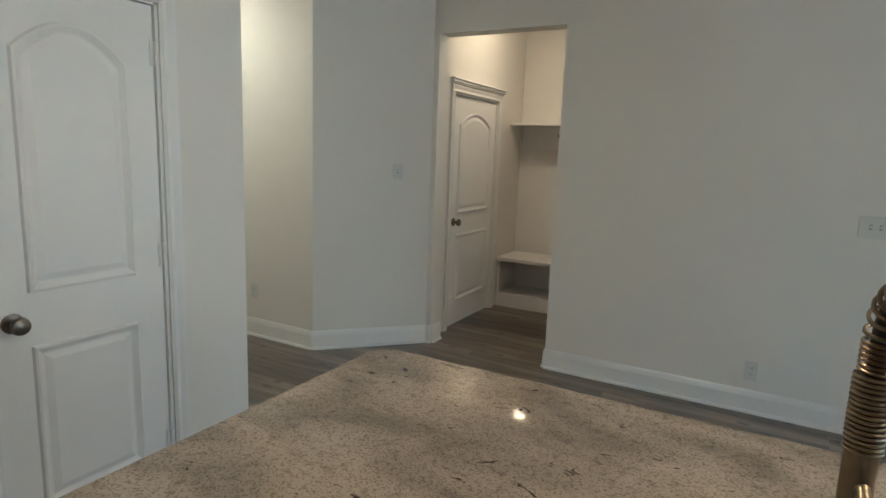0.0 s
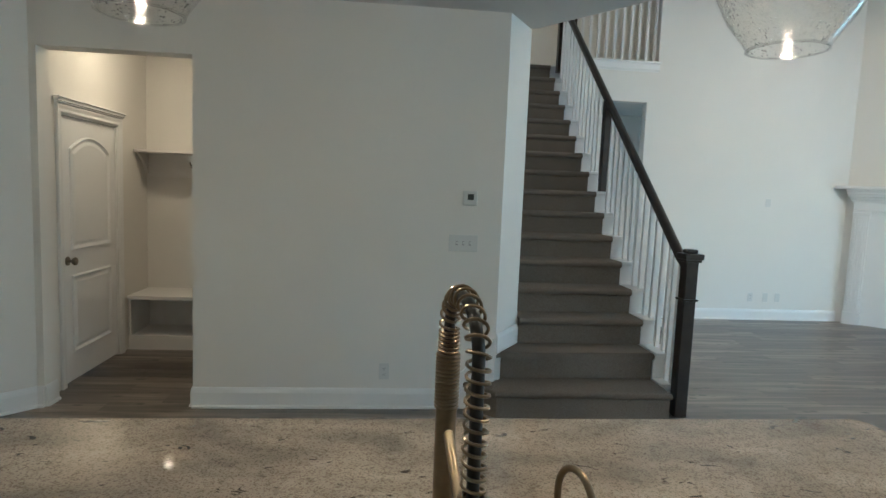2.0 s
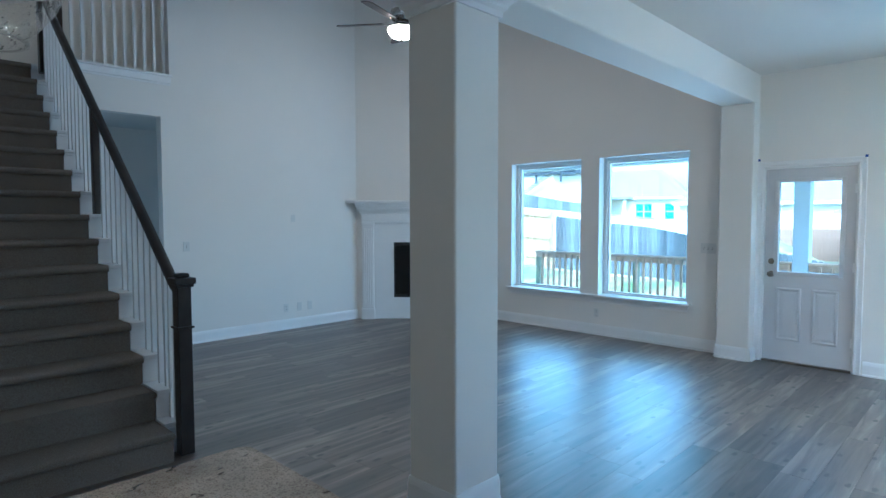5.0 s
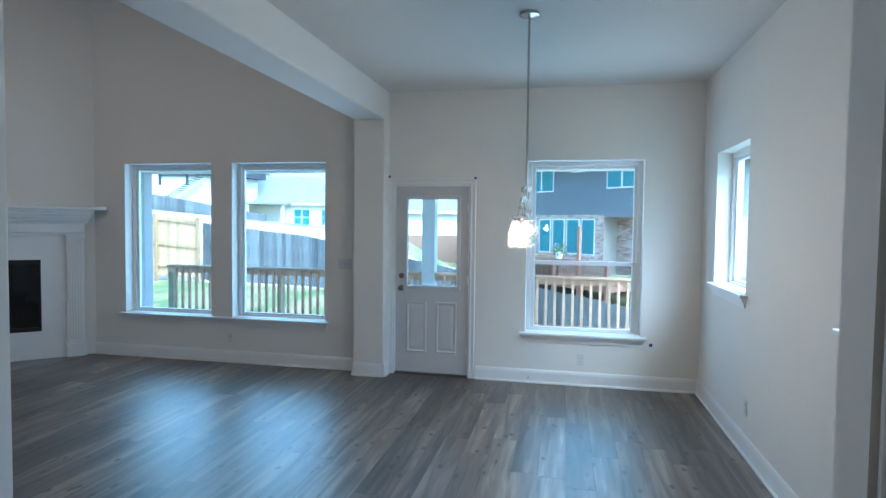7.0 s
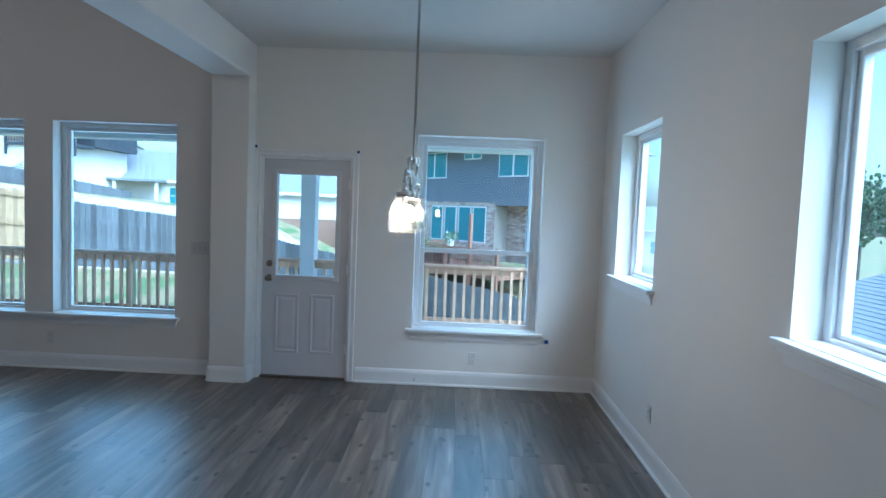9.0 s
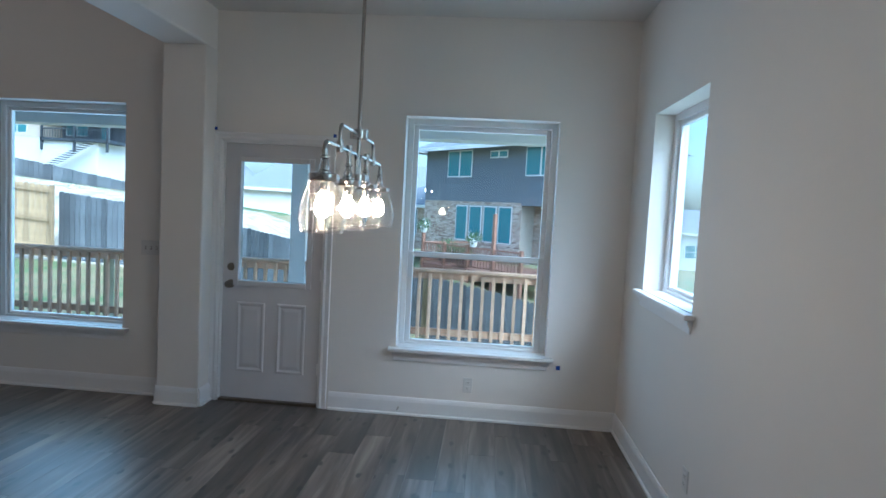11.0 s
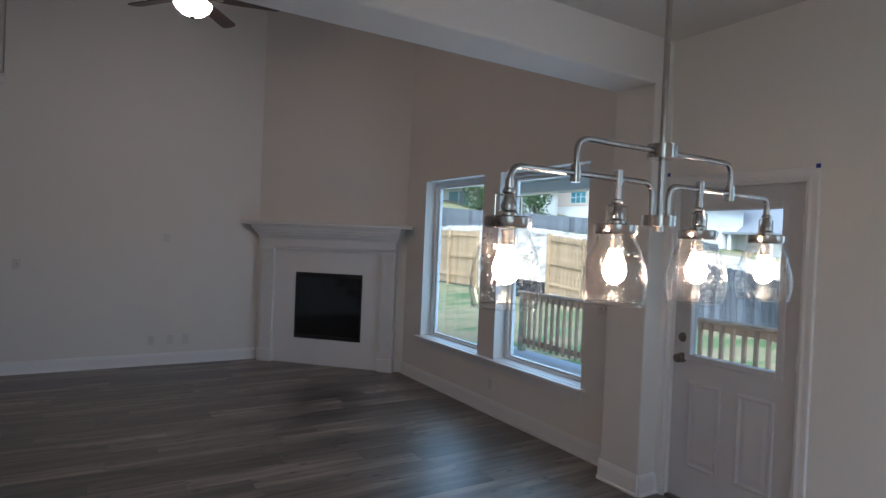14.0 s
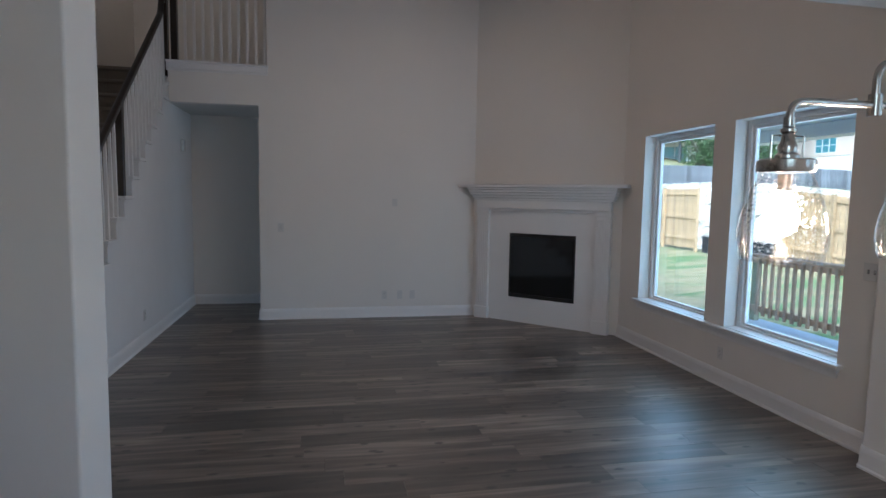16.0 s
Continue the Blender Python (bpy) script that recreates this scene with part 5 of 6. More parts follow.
BRICKM = brick_mat()
MORTAR = mat("mortar", (0.42, 0.38, 0.33), 0.9, var=0.1)
TEAL = mat("tinted_glazing", (0.07, 0.21, 0.24), 0.12)
BLACKPL = mat("black_silt_barrier", (0.02, 0.021, 0.025), 0.6)
LEAF = mat("leaves", (0.075, 0.13, 0.045), 0.8, var=0.5, scale=2.5)
BARK = mat("bark", (0.12, 0.09, 0.07), 0.9)


def grass_mat():
    """Newly laid sod: rows of dry tan rolls with green patches."""
    m = mat("new_sod", (0.25, 0.22, 0.10), 0.95, var=0.45, scale=9.0, bump=0.8, bump_scale=14)
    nt = m.node_tree
    b = nt.nodes["Principled BSDF"]
    r = [n for n in nt.nodes if n.type == 'VALTORGB'][0]
    r.color_ramp.elements[0].color, r.color_ramp.elements[1].color = (0.17, 0.135, 0.06, 1), (0.40, 0.32, 0.17, 1)
    tc = [n for n in nt.nodes if n.type == 'TEX_COORD'][0]
    mp = nt.nodes.new("ShaderNodeMapping")
    mp.inputs["Rotation"].default_value = (0, 0, 0.5)
    mp.inputs["Scale"].default_value = (0.55, 1.5, 1)
    nt.links.new(tc.outputs["Object"], mp.inputs[0])
    n = nt.nodes.new("ShaderNodeTexNoise")
    n.inputs["Scale"].default_value, n.inputs["Detail"].default_value, n.inputs["Distortion"].default_value = 1.1, 7, 0.8
    nt.links.new(mp.outputs[0], n.inputs["Vector"])
    g = nt.nodes.new("ShaderNodeValToRGB")
    g.color_ramp.elements[0].position, g.color_ramp.elements[1].position = 0.47, 0.60
    nt.links.new(n.outputs["Fac"], g.inputs[0])
    mx = nt.nodes.new("ShaderNodeMix")
    mx.data_type = 'RGBA'
    mx.inputs["B"].default_value = (0.10, 0.155, 0.045, 1)
    nt.links.new(g.outputs[0], mx.inputs["Factor"])
    nt.links.new(r.outputs[0], mx.inputs["A"])
    nt.links.new(mx.outputs["Result"], b.inputs["Base Color"])
    return m


GRASS = grass_mat()


def by_piece(m, lo, hi):
    """Let the tone differ from piece to piece."""
    nt = m.node_tree
    b = nt.nodes["Principled BSDF"]
    src = b.inputs["Base Color"].links[0].from_socket
    oi = nt.nodes.new("ShaderNodeObjectInfo")
    mr = nt.nodes.new("ShaderNodeMapRange")
    mr.inputs[3].default_value, mr.inputs[4].default_value = lo, hi
    hs = nt.nodes.new("ShaderNodeHueSaturation")
    nt.links.new(oi.outputs["Random"], mr.inputs[0])
    nt.links.new(mr.outputs[0], hs.inputs["Value"])
    nt.links.new(src, hs.inputs["Color"])
    nt.links.new(hs.outputs[0], b.inputs["Base Color"])


by_piece(GREYF, 0.62, 1.3)
by_piece(PINE, 0.78, 1.18)
by_piece(DECKW, 0.72, 1.2)


def clamp01(v):
    return max(0.0, min(1.0, v))


def ground_z(x, y):
    """Yard level: a step below the porch, a bank behind the fences, falling to the south and climbing to the north-east."""
    z = -0.45 + 0.02 * max(0, min(y - 4, 20)) * clamp01((x - 12) / 5)
    z -= 0.16 * max(0, min(5 - y, 8)) * clamp01((x - 10.6) / 2.0) + 1.5 * clamp01((-y - 3) / 9)
    t = clamp01((x - 18.9) / 2.0) * clamp01((y - 4) / 4)
    t = t * t * (3 - 2 * t)
    z += t * (1.55 + 0.09 * (max(4, min(y, 22)) - 12) - z)
    far = 0.9 + (0.2 * (y - 27) if y > 27 else -0.1 * (27 - max(y, 5)))
    z += clamp01((x - 27) / 6) * clamp01((y + 4) / 8) * (min(far, 12) - z)
    return z


bm = bmesh.new()
gx = [-400, -100, -40, -15, -8, 0, 4, 7.9] + [8.5 + 0.75 * i for i in range(34)] + [35, 37, 40, 44, 50, 58, 70, 90, 130, 200, 400]
gy = [-400, -160, -90, -60, -40, -28, -20, -15] + [-12 + 1.0 * i for i in range(44)] + [33, 36, 40, 46, 54, 66, 90, 160, 400]
vv = [[bm.verts.new((x, y, ground_z(x, y) if not (-8 < x < 8.2 and -2 < y < 11) else -1.2)) for y in gy] for x in gx]
for i in range(len(gx) - 1):
    for j in range(len(gy) - 1):
        bm.faces.new((vv[i][j], vv[i + 1][j], vv[i + 1][j + 1], vv[i][j + 1]))
for f in bm.faces:
    c = f.calc_center_median()
    if 18.4 < c.x < 24.6 and 5.0 < c.y < 28:
        f.material_index = 1
ob = part("ground", bm, GRASS, smooth=True)
ob.data.materials.append(mat("limestone_soil", (0.50, 0.44, 0.35), 0.95, var=0.45, scale=2.6, bump=0.8, bump_scale=6))
tagged(ob, "patchy newly laid sod lawn, tan and green", "ground", kind="structure")

ob = part("porch_floor", box(XE + WT + 0.001, 10.55, -1.25, 7.4, -0.6, -0.06, 0.01), CONCRETE)
tagged(ob, "pale concrete covered porch floor", "porch", kind="structure")
ob = part("porch_ceiling", box(XE + WT + 0.001, 10.75, -1.5, 7.6, 2.60, 2.85), TRIM)
tagged(ob, "white porch ceiling", "ceiling", kind="structure")
ob = part("porch_beam", box(10.25, 10.52, -1.35, 7.45, 2.44, 2.599, 0.005), TRIM)
tagged(ob, "white boxed porch beam", "beam", kind="structure")
for y in (-1.03, 2.07, 7.12):
    bm = box(10.30, 10.50, y - 0.10, y + 0.10, -0.06, 2.44, 0.006)
    bx(bm, 10.28, 10.52, y - 0.12, y + 0.12, -0.06, 0.12, 0.005)
    ob = part("porch_post", bm, TRIM)
    tagged(ob, "white square porch post", "post", kind="structure")

pr = thing("porch_railing", "cedar porch railing with square balusters", "railing", (10.36, 2.8, -0.06))


def at_pr(ob):
    ob.parent = pr
    ob.matrix_parent_inverse = pr.matrix_basis.inverted()
    return ob


for y0, y1 in ((-0.93, 1.97), (2.17, 6.6)):
    at_pr(part("cap_rail", box(10.29, 10.43, y0, y1, 0.862, 0.90, 0.006), DECKW))
    at_pr(part("top_rail", box(10.34, 10.378, y0, y1, 0.775, 0.861, 0.003), DECKW))
    at_pr(part("bottom_rail", box(10.34, 10.378, y0, y1, 0.085, 0.17, 0.003), DECKW))
for y in (0.465, 4.56, 6.58):
    at_pr(part("post", box(10.365, 10.455, y - 0.045, y + 0.045, -0.06, 0.86, 0.004), PTWOOD, label="greenish treated wood post"))
bal_me = None
y = -0.86
while y < 6.5:
    if not (1.93 < y < 2.21):
        if bal_me is None:
            b = part("baluster", box(-0.019, 0.019, -0.019, 0.019, 0, 0.80, 0.002), DECKW)
            bal_me = b.data
        else:
            b = new("baluster", bal_me)
        b.parent = pr
        b.matrix_parent_inverse = pr.matrix_basis.inverted()
        b.location = (10.319, y, 0.045)
    y += 0.128


def fence(name, label, p0, p1, top0, top1, height, material, board=0.14, rails=True, near=-1):
    """Board fence along a line, its top sloping from top0 to top1, each board a piece."""
    f = thing(name, label, "fence", (*p0, 0))
    inv = f.matrix_basis.inverted()
    a, b = Vector((*p0, 0)), Vector((*p1, 0))
    L = (b - a).length
    d = (b - a) / L
    n = Vector((-d.y, d.x, 0)) * near
    rot = math.atan2(d.y, d.x)
    me = None
    rg = random.Random(len(label))
    k = int(L / board)
    for i in range(k):
        t = (i + 0.5) / k
        if me is None:
            bmm = bmesh.new()
            w = board / 2 - 0.004
            vs = [(-w, 0), (w, 0), (w, height - 0.03), (w - 0.03, height), (-w + 0.03, height), (-w, height - 0.03)]
            A = [bmm.verts.new((x, -0.009, z)) for x, z in vs]
            B = [bmm.verts.new((x, 0.009, z)) for x, z in vs]
            bmm.faces.new(A)
            bmm.faces.new(B[::-1])
            for q in range(6):
                bmm.faces.new((A[q], A[(q + 1) % 6], B[(q + 1) % 6], B[q]))
            o = part("board", bmm, material)
            me = o.data
        else:
            o = new("board", me)
        p = a + d * (L * t)
        o.parent = f
        o.matrix_parent_inverse = inv
        o.matrix_basis = Matrix.Translation((p.x, p.y, top0 + (top1 - top0) * t - height + rg.uniform(-0.012, 0.012))) @ pose(0, 0, 0, 0, 0, math.degrees(rot))
    if rails:
        for fz in (0.15, 0.5, 0.9):
            bmm = bmesh.new()
            A0 = a + n * 0.012 + Vector((0, 0, top0 - height * (1 - fz)))
            B0 = b + n * 0.012 + Vector((0, 0, top1 - height * (1 - fz)))
            for e0, e1 in ((A0, B0),):
                u = Vector((0, 0, 0.09))
                o4 = n * 0.04
                va = [bmm.verts.new(v) for v in (e0, e0 + o4, e0 + o4 + u, e0 + u)]
                vb = [bmm.verts.new(v) for v in (e1, e1 + o4, e1 + o4 + u, e1 + u)]
                for q in range(4):
                    bmm.faces.new((va[q], va[(q + 1) % 4], vb[(q + 1) % 4], vb[q]))
                bmm.faces.new(va)
                bmm.faces.new(vb[::-1])
            o = part("rail", bmm, material)
            o.parent = f
            o.matrix_parent_inverse = inv
        m = max(2, int(L / 2.4) + 1)
        for i in range(m + 1):
            t = i / m
            p = a + d * (L * t) + n * 0.07
            zt = top0 + (top1 - top0) * t
            o = part("post", box(p.x - 0.045, p.x + 0.045, p.y - 0.045, p.y + 0.045, zt - height - 0.3, zt + 0.03), material)
            o.parent = f
            o.matrix_parent_inverse = inv
    return f


fence("pine_fence", "new pale pine board fence with rails", (18.25, 11.5), (17.55, 14.0), 1.72, 2.0, 1.95, PINE, near=1)
fence("pine_fence", "new pale pine board fence with rails", (17.4, 17.9), (17.0, 23.5), 2.08, 2.15, 2.15, PINE, near=1)
fence("grey_fence", "weathered grey board fence falling with the ground", (18.6, 11.6), (18.65, 7.9), 1.60, 1.20, 1.85, GREYF, board=0.15, rails=False)
fence("grey_fence", "weathered grey board fence falling with the ground", (18.65, 7.9), (12.6, -5.5), 1.20, -0.65, 1.9, GREYF, board=0.15, rails=False)
fence("far_fence", "weathered blue-grey board fence on the slope", (23.6, 33.0), (25.0, 19.7), 3.9, 3.05, 1.85, GREYF, board=0.19, rails=False)
fence("far_fence", "weathered blue-grey board fence on the slope", (25.0, 19.7), (25.6, 13.2), 3.05, 1.95, 1.75, GREYF, board=0.19, rails=False)
sb = thing("silt_barrier", "black ribbed plastic barrier at the foot of the slope", "barrier", (17.6, 16.0, -0.2))
for i in range(5):
    part("rib", box(-0.06 + 0.02 * (i % 2), 0.06, -1.95, 1.85, 0.13 * i - 0.05, 0.13 * i + 0.085, 0.02, 2), BLACKPL, sb)
bm = bmesh.new()
rg = random.Random(9)
for i in range(800):
    x, y = rg.uniform(18.6, 24.0), rg.uniform(13.5, 26)
    s = rg.uniform(0.03, 0.11)
    z = ground_z(x, y) + 0.02
    r = bmesh.ops.create_icosphere(bm, subdivisions=1, radius=s, matrix=Matrix.Translation((x, y, z)) @ Matrix.Diagonal((1.3, 1, 0.3, 1)))
    for v in r["verts"]:
        v.co += Vector((rg.uniform(-1, 1), rg.uniform(-1, 1), rg.uniform(-1, 1))) * s * 0.25
ob = part("limestone_rubble", bm, mat("limestone", (0.6, 0.55, 0.46), 0.9, var=0.2))
tagged(ob, "heap of pale limestone rubble and straw on the slope", "rubble", kind="stuff")


# the grey house next door
def house_at(name, label, loc, rz):
    return thing(name, label, "house", loc, rz)


def h_window(parent, x0, x1, z0, z1, split=1, hung=False, y=0.0):
    """A window on a house front (the front looks to local -y)."""
    wn = part("window", box(x0, x1, y - 0.03, y - 0.002, z0, z1), WHITEW, parent)
    n = split
    for i in range(n):
        a = x0 + (x1 - x0) * i / n + 0.05
        b = x0 + (x1 - x0) * (i + 1) / n - 0.05
        if hung:
            part("pane", box(a, b, y - 0.036, y - 0.031, z0 + 0.06, (z0 + z1) / 2 - 0.03), TEAL, wn)
            part("pane", box(a, b, y - 0.036, y - 0.031, (z0 + z1) / 2 + 0.03, z1 - 0.06), TEAL, wn)
        else:
            part("pane", box(a, b, y - 0.036, y - 0.031, z0 + 0.06, z1 - 0.06), TEAL, wn)
    return wn


# local x runs along the front from its corner, -y is towards the yard
hs = house_at("grey_house", "two-storey house with grey lap siding over pale brick", (33.8, 3.1, -0.6), 225)
part("brick_wall", box(0.0, 6.75, 0.02, 6, 0, 2.75), MORTAR, hs)
part("siding_wall", box(0.0, 10.3, 0.02, 6, 2.751, 5.3), SIDING, hs)
part("recessed_wall", box(6.75, 10.3, 0.9, 6, 0, 2.75), MORTAR, hs)
sg = bmesh.new()
i = 0
z = 2.76
while z < 5.28:
    A = [sg.verts.new(p) for p in ((0, -0.018, z), (10.3, -0.018, z), (10.3, 0.019, z), (0, 0.019, z))]
    B = [sg.verts.new(p) for p in ((0, 0.004, z + 0.165), (10.3, 0.004, z + 0.165), (10.3, 0.019, z + 0.165), (0, 0.019, z + 0.165))]
    for q in range(4):
        sg.faces.new((A[q], A[(q + 1) % 4], B[(q + 1) % 4], B[q]))
    sg.faces.new(A)
    sg.faces.new(B)
    z += 0.168
ob = part("lap_siding", sg, SIDING, hs)
tagged(ob, kind="stuff")
rg = random.Random(2)


def brick_front(parent, x0, x1, y, z1, holes=()):
    """Running-bond bricks on a front that looks to local -y, left out behind the windows."""
    br = bmesh.new()
    for r in range(int(z1 / 0.0755)):
        z = 0.02 + r * 0.0755
        x = x0 - (0.11 if r % 2 else 0.0)
        while x < x1 - 0.03:
            a, b = max(x, x0), min(x + 0.205, x1)
            if b - a > 0.03 and not any(h[0] < (a + b) / 2 < h[1] and h[2] < z < h[3] for h in holes):
                bx(br, a, b, y - rg.uniform(0, 0.006), y + 0.0205, z, z + 0.066)
            x += 0.218
    tagged(part("bricks", br, BRICKM, parent), kind="stuff")


brick_front(hs, 0.0, 6.75, 0.0, 2.72, [(2.4, 6.3, 0.8, 2.55)])
brick_front(hs, 6.75, 10.3, 0.88, 2.70, [(7.9, 8.5, 0.5, 2.5), (9.1, 10.0, 0.0, 2.3)])
brick_front(hs, -5.4, 0.0, 1.18, 2.42, [(-4.3, -2.1, 0.8, 2.25)])
for k in range(4):
    h_window(hs, 2.5 + k * 0.97, 3.32 + k * 0.97, 0.85, 2.55, 1, y=0.0)
h_window(hs, 1.75, 3.5, 3.9, 5.2, 2, y=-0.02)
h_window(hs, 6.9, 8.6, 3.9, 5.2, 2, y=-0.02)
h_window(hs, 4.7, 5.8, 4.75, 5.1, 2, y=-0.02)
h_window(hs, 7.9, 8.5, 0.5, 2.5, 1, y=0.87)
h_window(hs, 9.1, 10.0, 0.05, 2.3, 1, y=0.87)
part("porch_header", box(6.76, 10.3, -0.03, 0.3, 2.62, 2.95), SIDING, hs)
bm = bmesh.new()
ro = [bm.verts.new(p) for p in ((-0.7, -0.7, 5.3), (11.0, -0.7, 5.3), (11.0, 6.7, 5.3), (-0.7, 6.7, 5.3), (3.2, 3.0, 7.2), (7.2, 3.0, 7.2))]
for q in ((0, 1, 5, 4), (1, 2, 5), (2, 3, 4, 5), (3, 0, 4), (3, 2, 1, 0)):
    bm.faces.new([ro[i] for i in q])
part("roof", bm, SHING, hs)
bm = box(-0.72, 11.02, -0.74, -0.70, 5.16, 5.34)
bx(bm, -0.76, -0.72, -0.74, 6.7, 5.16, 5.34)
part("fascia", bm, WHITEW, hs)
# one-storey wing at the corner
part("wing_wall", box(-5.4, -0.002, 1.2, 9, 0, 2.45), MORTAR, hs)
h_window(hs, -4.3, -2.1, 0.8, 2.25, 3, True, y=1.18)
bm = bmesh.new()
ro = [bm.verts.new(p) for p in ((-5.9, 0.6, 2.45), (0.0, 0.6, 2.45), (0.0, 9.5, 2.45), (-5.9, 9.5, 2.45), (0.0, 4.8, 4.6), (-2.4, 4.8, 4.6))]
for q in ((0, 1, 4, 5), (1, 2, 4), (2, 3, 5, 4), (3, 0, 5), (3, 2, 1, 0)):
    bm.faces.new([ro[i] for i in q])
part("wing_roof", bm, SHING, hs)
part("wing_fascia", box(-5.92, 0.0, 0.56, 0.6, 2.33, 2.49), WHITEW, hs)
# its deck with a red-brown rail
dk = thing("neighbour_deck", "red-brown stained deck rail beside the house", "deck", (33.8, 3.1, -1.1), 225)
REDW = mat("red_stained_wood", (0.30, 0.15, 0.10), 0.7, var=0.2)
part("platform", box(4.2, 10, -3.4, -0.1, 0.2, 0.45), REDW, dk)
part("top_rail", box(4.2, 10, -3.45, -3.35, 1.30, 1.36), REDW, dk)
part("bottom_rail", box(4.2, 10, -3.43, -3.37, 0.55, 0.60), REDW, dk)
part("top_rail", box(4.2, 4.28, -3.34, -0.1, 1.30, 1.36), REDW, dk)
part("bottom_rail", box(4.2, 4.26, -3.34, -0.1, 0.55, 0.60), REDW, dk)
for k in range(5):
    x = 4.25 + k * 1.42
    part("post", box(x - 0.06, x + 0.06, -3.46, -3.34, -1.2, (1.75, 1.42, 1.42, 2.7, 1.42)[k]), REDW, dk)
for k in range(36):
    x = 4.35 + k * 0.16
    part("baluster", box(x - 0.012, x + 0.012, -3.412, -3.388, 0.6, 1.30), REDW, dk)
for k in range(19):
    y = -3.25 + k * 0.165
    part("baluster", box(4.22, 4.244, y - 0.012, y + 0.012, 0.6, 1.30), REDW, dk)
FLOWERS = mat("white_blossom", (0.75, 0.74, 0.70), 0.8)


def potted_plant(label, lx, ly, z, pot_r, pot_h, pot_m, r, seed, blossom=False):
    """A planter on the neighbour's deck; lx and ly along the house front and out from it."""
    c, d = math.cos(radians(225)), math.sin(radians(225))
    t = thing("potted_plant", label, "plant", (33.8 + lx * c - ly * d, 3.1 + lx * d + ly * c, z))
    part("pot", lathe([(0, 0), (pot_r * 0.75, 0), (pot_r, pot_h), (pot_r * 0.9, pot_h), (pot_r * 0.85, pot_h - 0.05), (0, pot_h - 0.05)], 16), pot_m, t)
    rg = random.Random(seed)
    for nm, mm, n in (("foliage", LEAF, 160), ("blossom", FLOWERS, 40 if blossom else 0)):
        bm = bmesh.new()
        for i in range(n):
            q = Vector((rg.gauss(0, 1), rg.gauss(0, 1), rg.gauss(0, 0.7))).normalized() * r * rg.uniform(0.5, 1.1) + Vector((0, 0, pot_h + r * 0.4))
            e = Euler((rg.uniform(0, 3), rg.uniform(0, 3), rg.uniform(0, 6))).to_matrix()
            k = r * rg.uniform(0.12, 0.25)
            bm.faces.new([bm.verts.new(q + e @ Vector(p) * k) for p in ((-1, 0, 0), (0, -0.5, 0.2), (1, 0, 0), (0, 0.5, 0.2))])
        if n:
            part(nm, bm, mm, t)
    return t


potted_plant("leafy plant in a black tub on the deck", 6.4, -2.9, -0.65, 0.40, 0.55, BLACKPL, 0.28, 1)
potted_plant("flowering plant in a white pot on the rail post", 4.25, -3.4, 0.65, 0.15, 0.22, WHITEW, 0.30, 2, True)
potted_plant("flowering plant in a white pot on the deck rail", 7.4, -3.4, 0.26, 0.16, 0.24, WHITEW, 0.30, 3, True)
potted_plant("leafy plants in a dark tub on the deck", 5.0, -2.6, -0.65, 0.45, 0.4, BLACKPL, 0.5, 4)


def plain_house(name, label, loc, rz, w, d, h, roof_h, wall_m, windows=(), roof_m=None, hip=3.0):
    hh = house_at(name, label, loc, rz)
    part("wall", box(-w / 2, w / 2, 0, d, -3.0, h), wall_m, hh)
    bm = bmesh.new()
    ro = [bm.verts.new(p) for p in ((-w / 2 - 0.5, -0.5, h), (w / 2 + 0.5, -0.5, h), (w / 2 + 0.5, d + 0.5, h), (-w / 2 - 0.5, d + 0.5, h), (-w / 2 + hip, d / 2, h + roof_h), (w / 2 - hip, d / 2, h + roof_h))]
    for q in ((0, 1, 5, 4), (1, 2, 5), (2, 3, 4, 5), (3, 0, 4), (3, 2, 1, 0)):
        bm.faces.new([ro[i] for i in q])
    part("roof", bm, roof_m or SHING, hh)
    part("fascia", box(-w / 2 - 0.52, w / 2 + 0.52, -0.56, -0.501, h - 0.16, h + 0.06), WHITEW, hh)
    for x0, x1, z0, z1, s in windows:
        h_window(hh, x0, x1, z0, z1, s, True)
    return hh


plain_house("white_house", "pale two-storey house far up on the hill", (101, 62, 6.6), -70, 11, 10, 4.6, 3.2, WHITEW, [(-1.8, 1.4, 2.6, 4.0, 3), (3.0, 4.6, 2.6, 4.0, 2)])
ph = plain_house("porch_house", "low pale house with a hipped roof and a covered porch", (59, 30, 0.9), -75, 13, 9, 2.7, 3.2, WHITEW, [(-5.2, -3.6, 0.6, 2.1, 1), (1.5, 3.2, 0.4, 2.1, 2), (4.4, 5.4, 0.4, 2.1, 1)])
for x in (-6.3, -2.8, 0.8):
    part("porch_column", box(x - 0.15, x + 0.15, -2.3, -2.0, -1.0, 2.5), WHITEW, ph)
part("porch_roof", box(-6.8, 1.4, -2.6, -0.57, 2.5, 2.72), SHING, ph)
# brick house on the hill: brick over a tall white base, with a dark covered balcony and steps
# balcony timber of both hill houses, its shade put into the dark colour
SHADEDW = mat("shaded_timber", (0.05, 0.055, 0.065), 0.7)
bh = house_at("hill_house", "brick house on a tall white base with a dark covered balcony", (50, 37.6, 3.0), -90)
part("base_wall", box(-14, 5.0, 0.05, 9, -3, 3.05), WHITEW, bh)
part("brick_wall", box(-14, 0.0, 0.0, 9, 3.05, 5.6), BRICKM, bh)
part("balcony_back", box(0.0, 6.0, 2.4, 9, 3.05, 5.2), SHADEDW, bh)
part("balcony_floor", box(0.0, 6.0, -0.2, 2.4, 2.8, 3.05), SHADEDW, bh)
part("balcony_rail", box(0.0, 6.0, -0.18, -0.10, 3.75, 3.85), SHADEDW, bh)
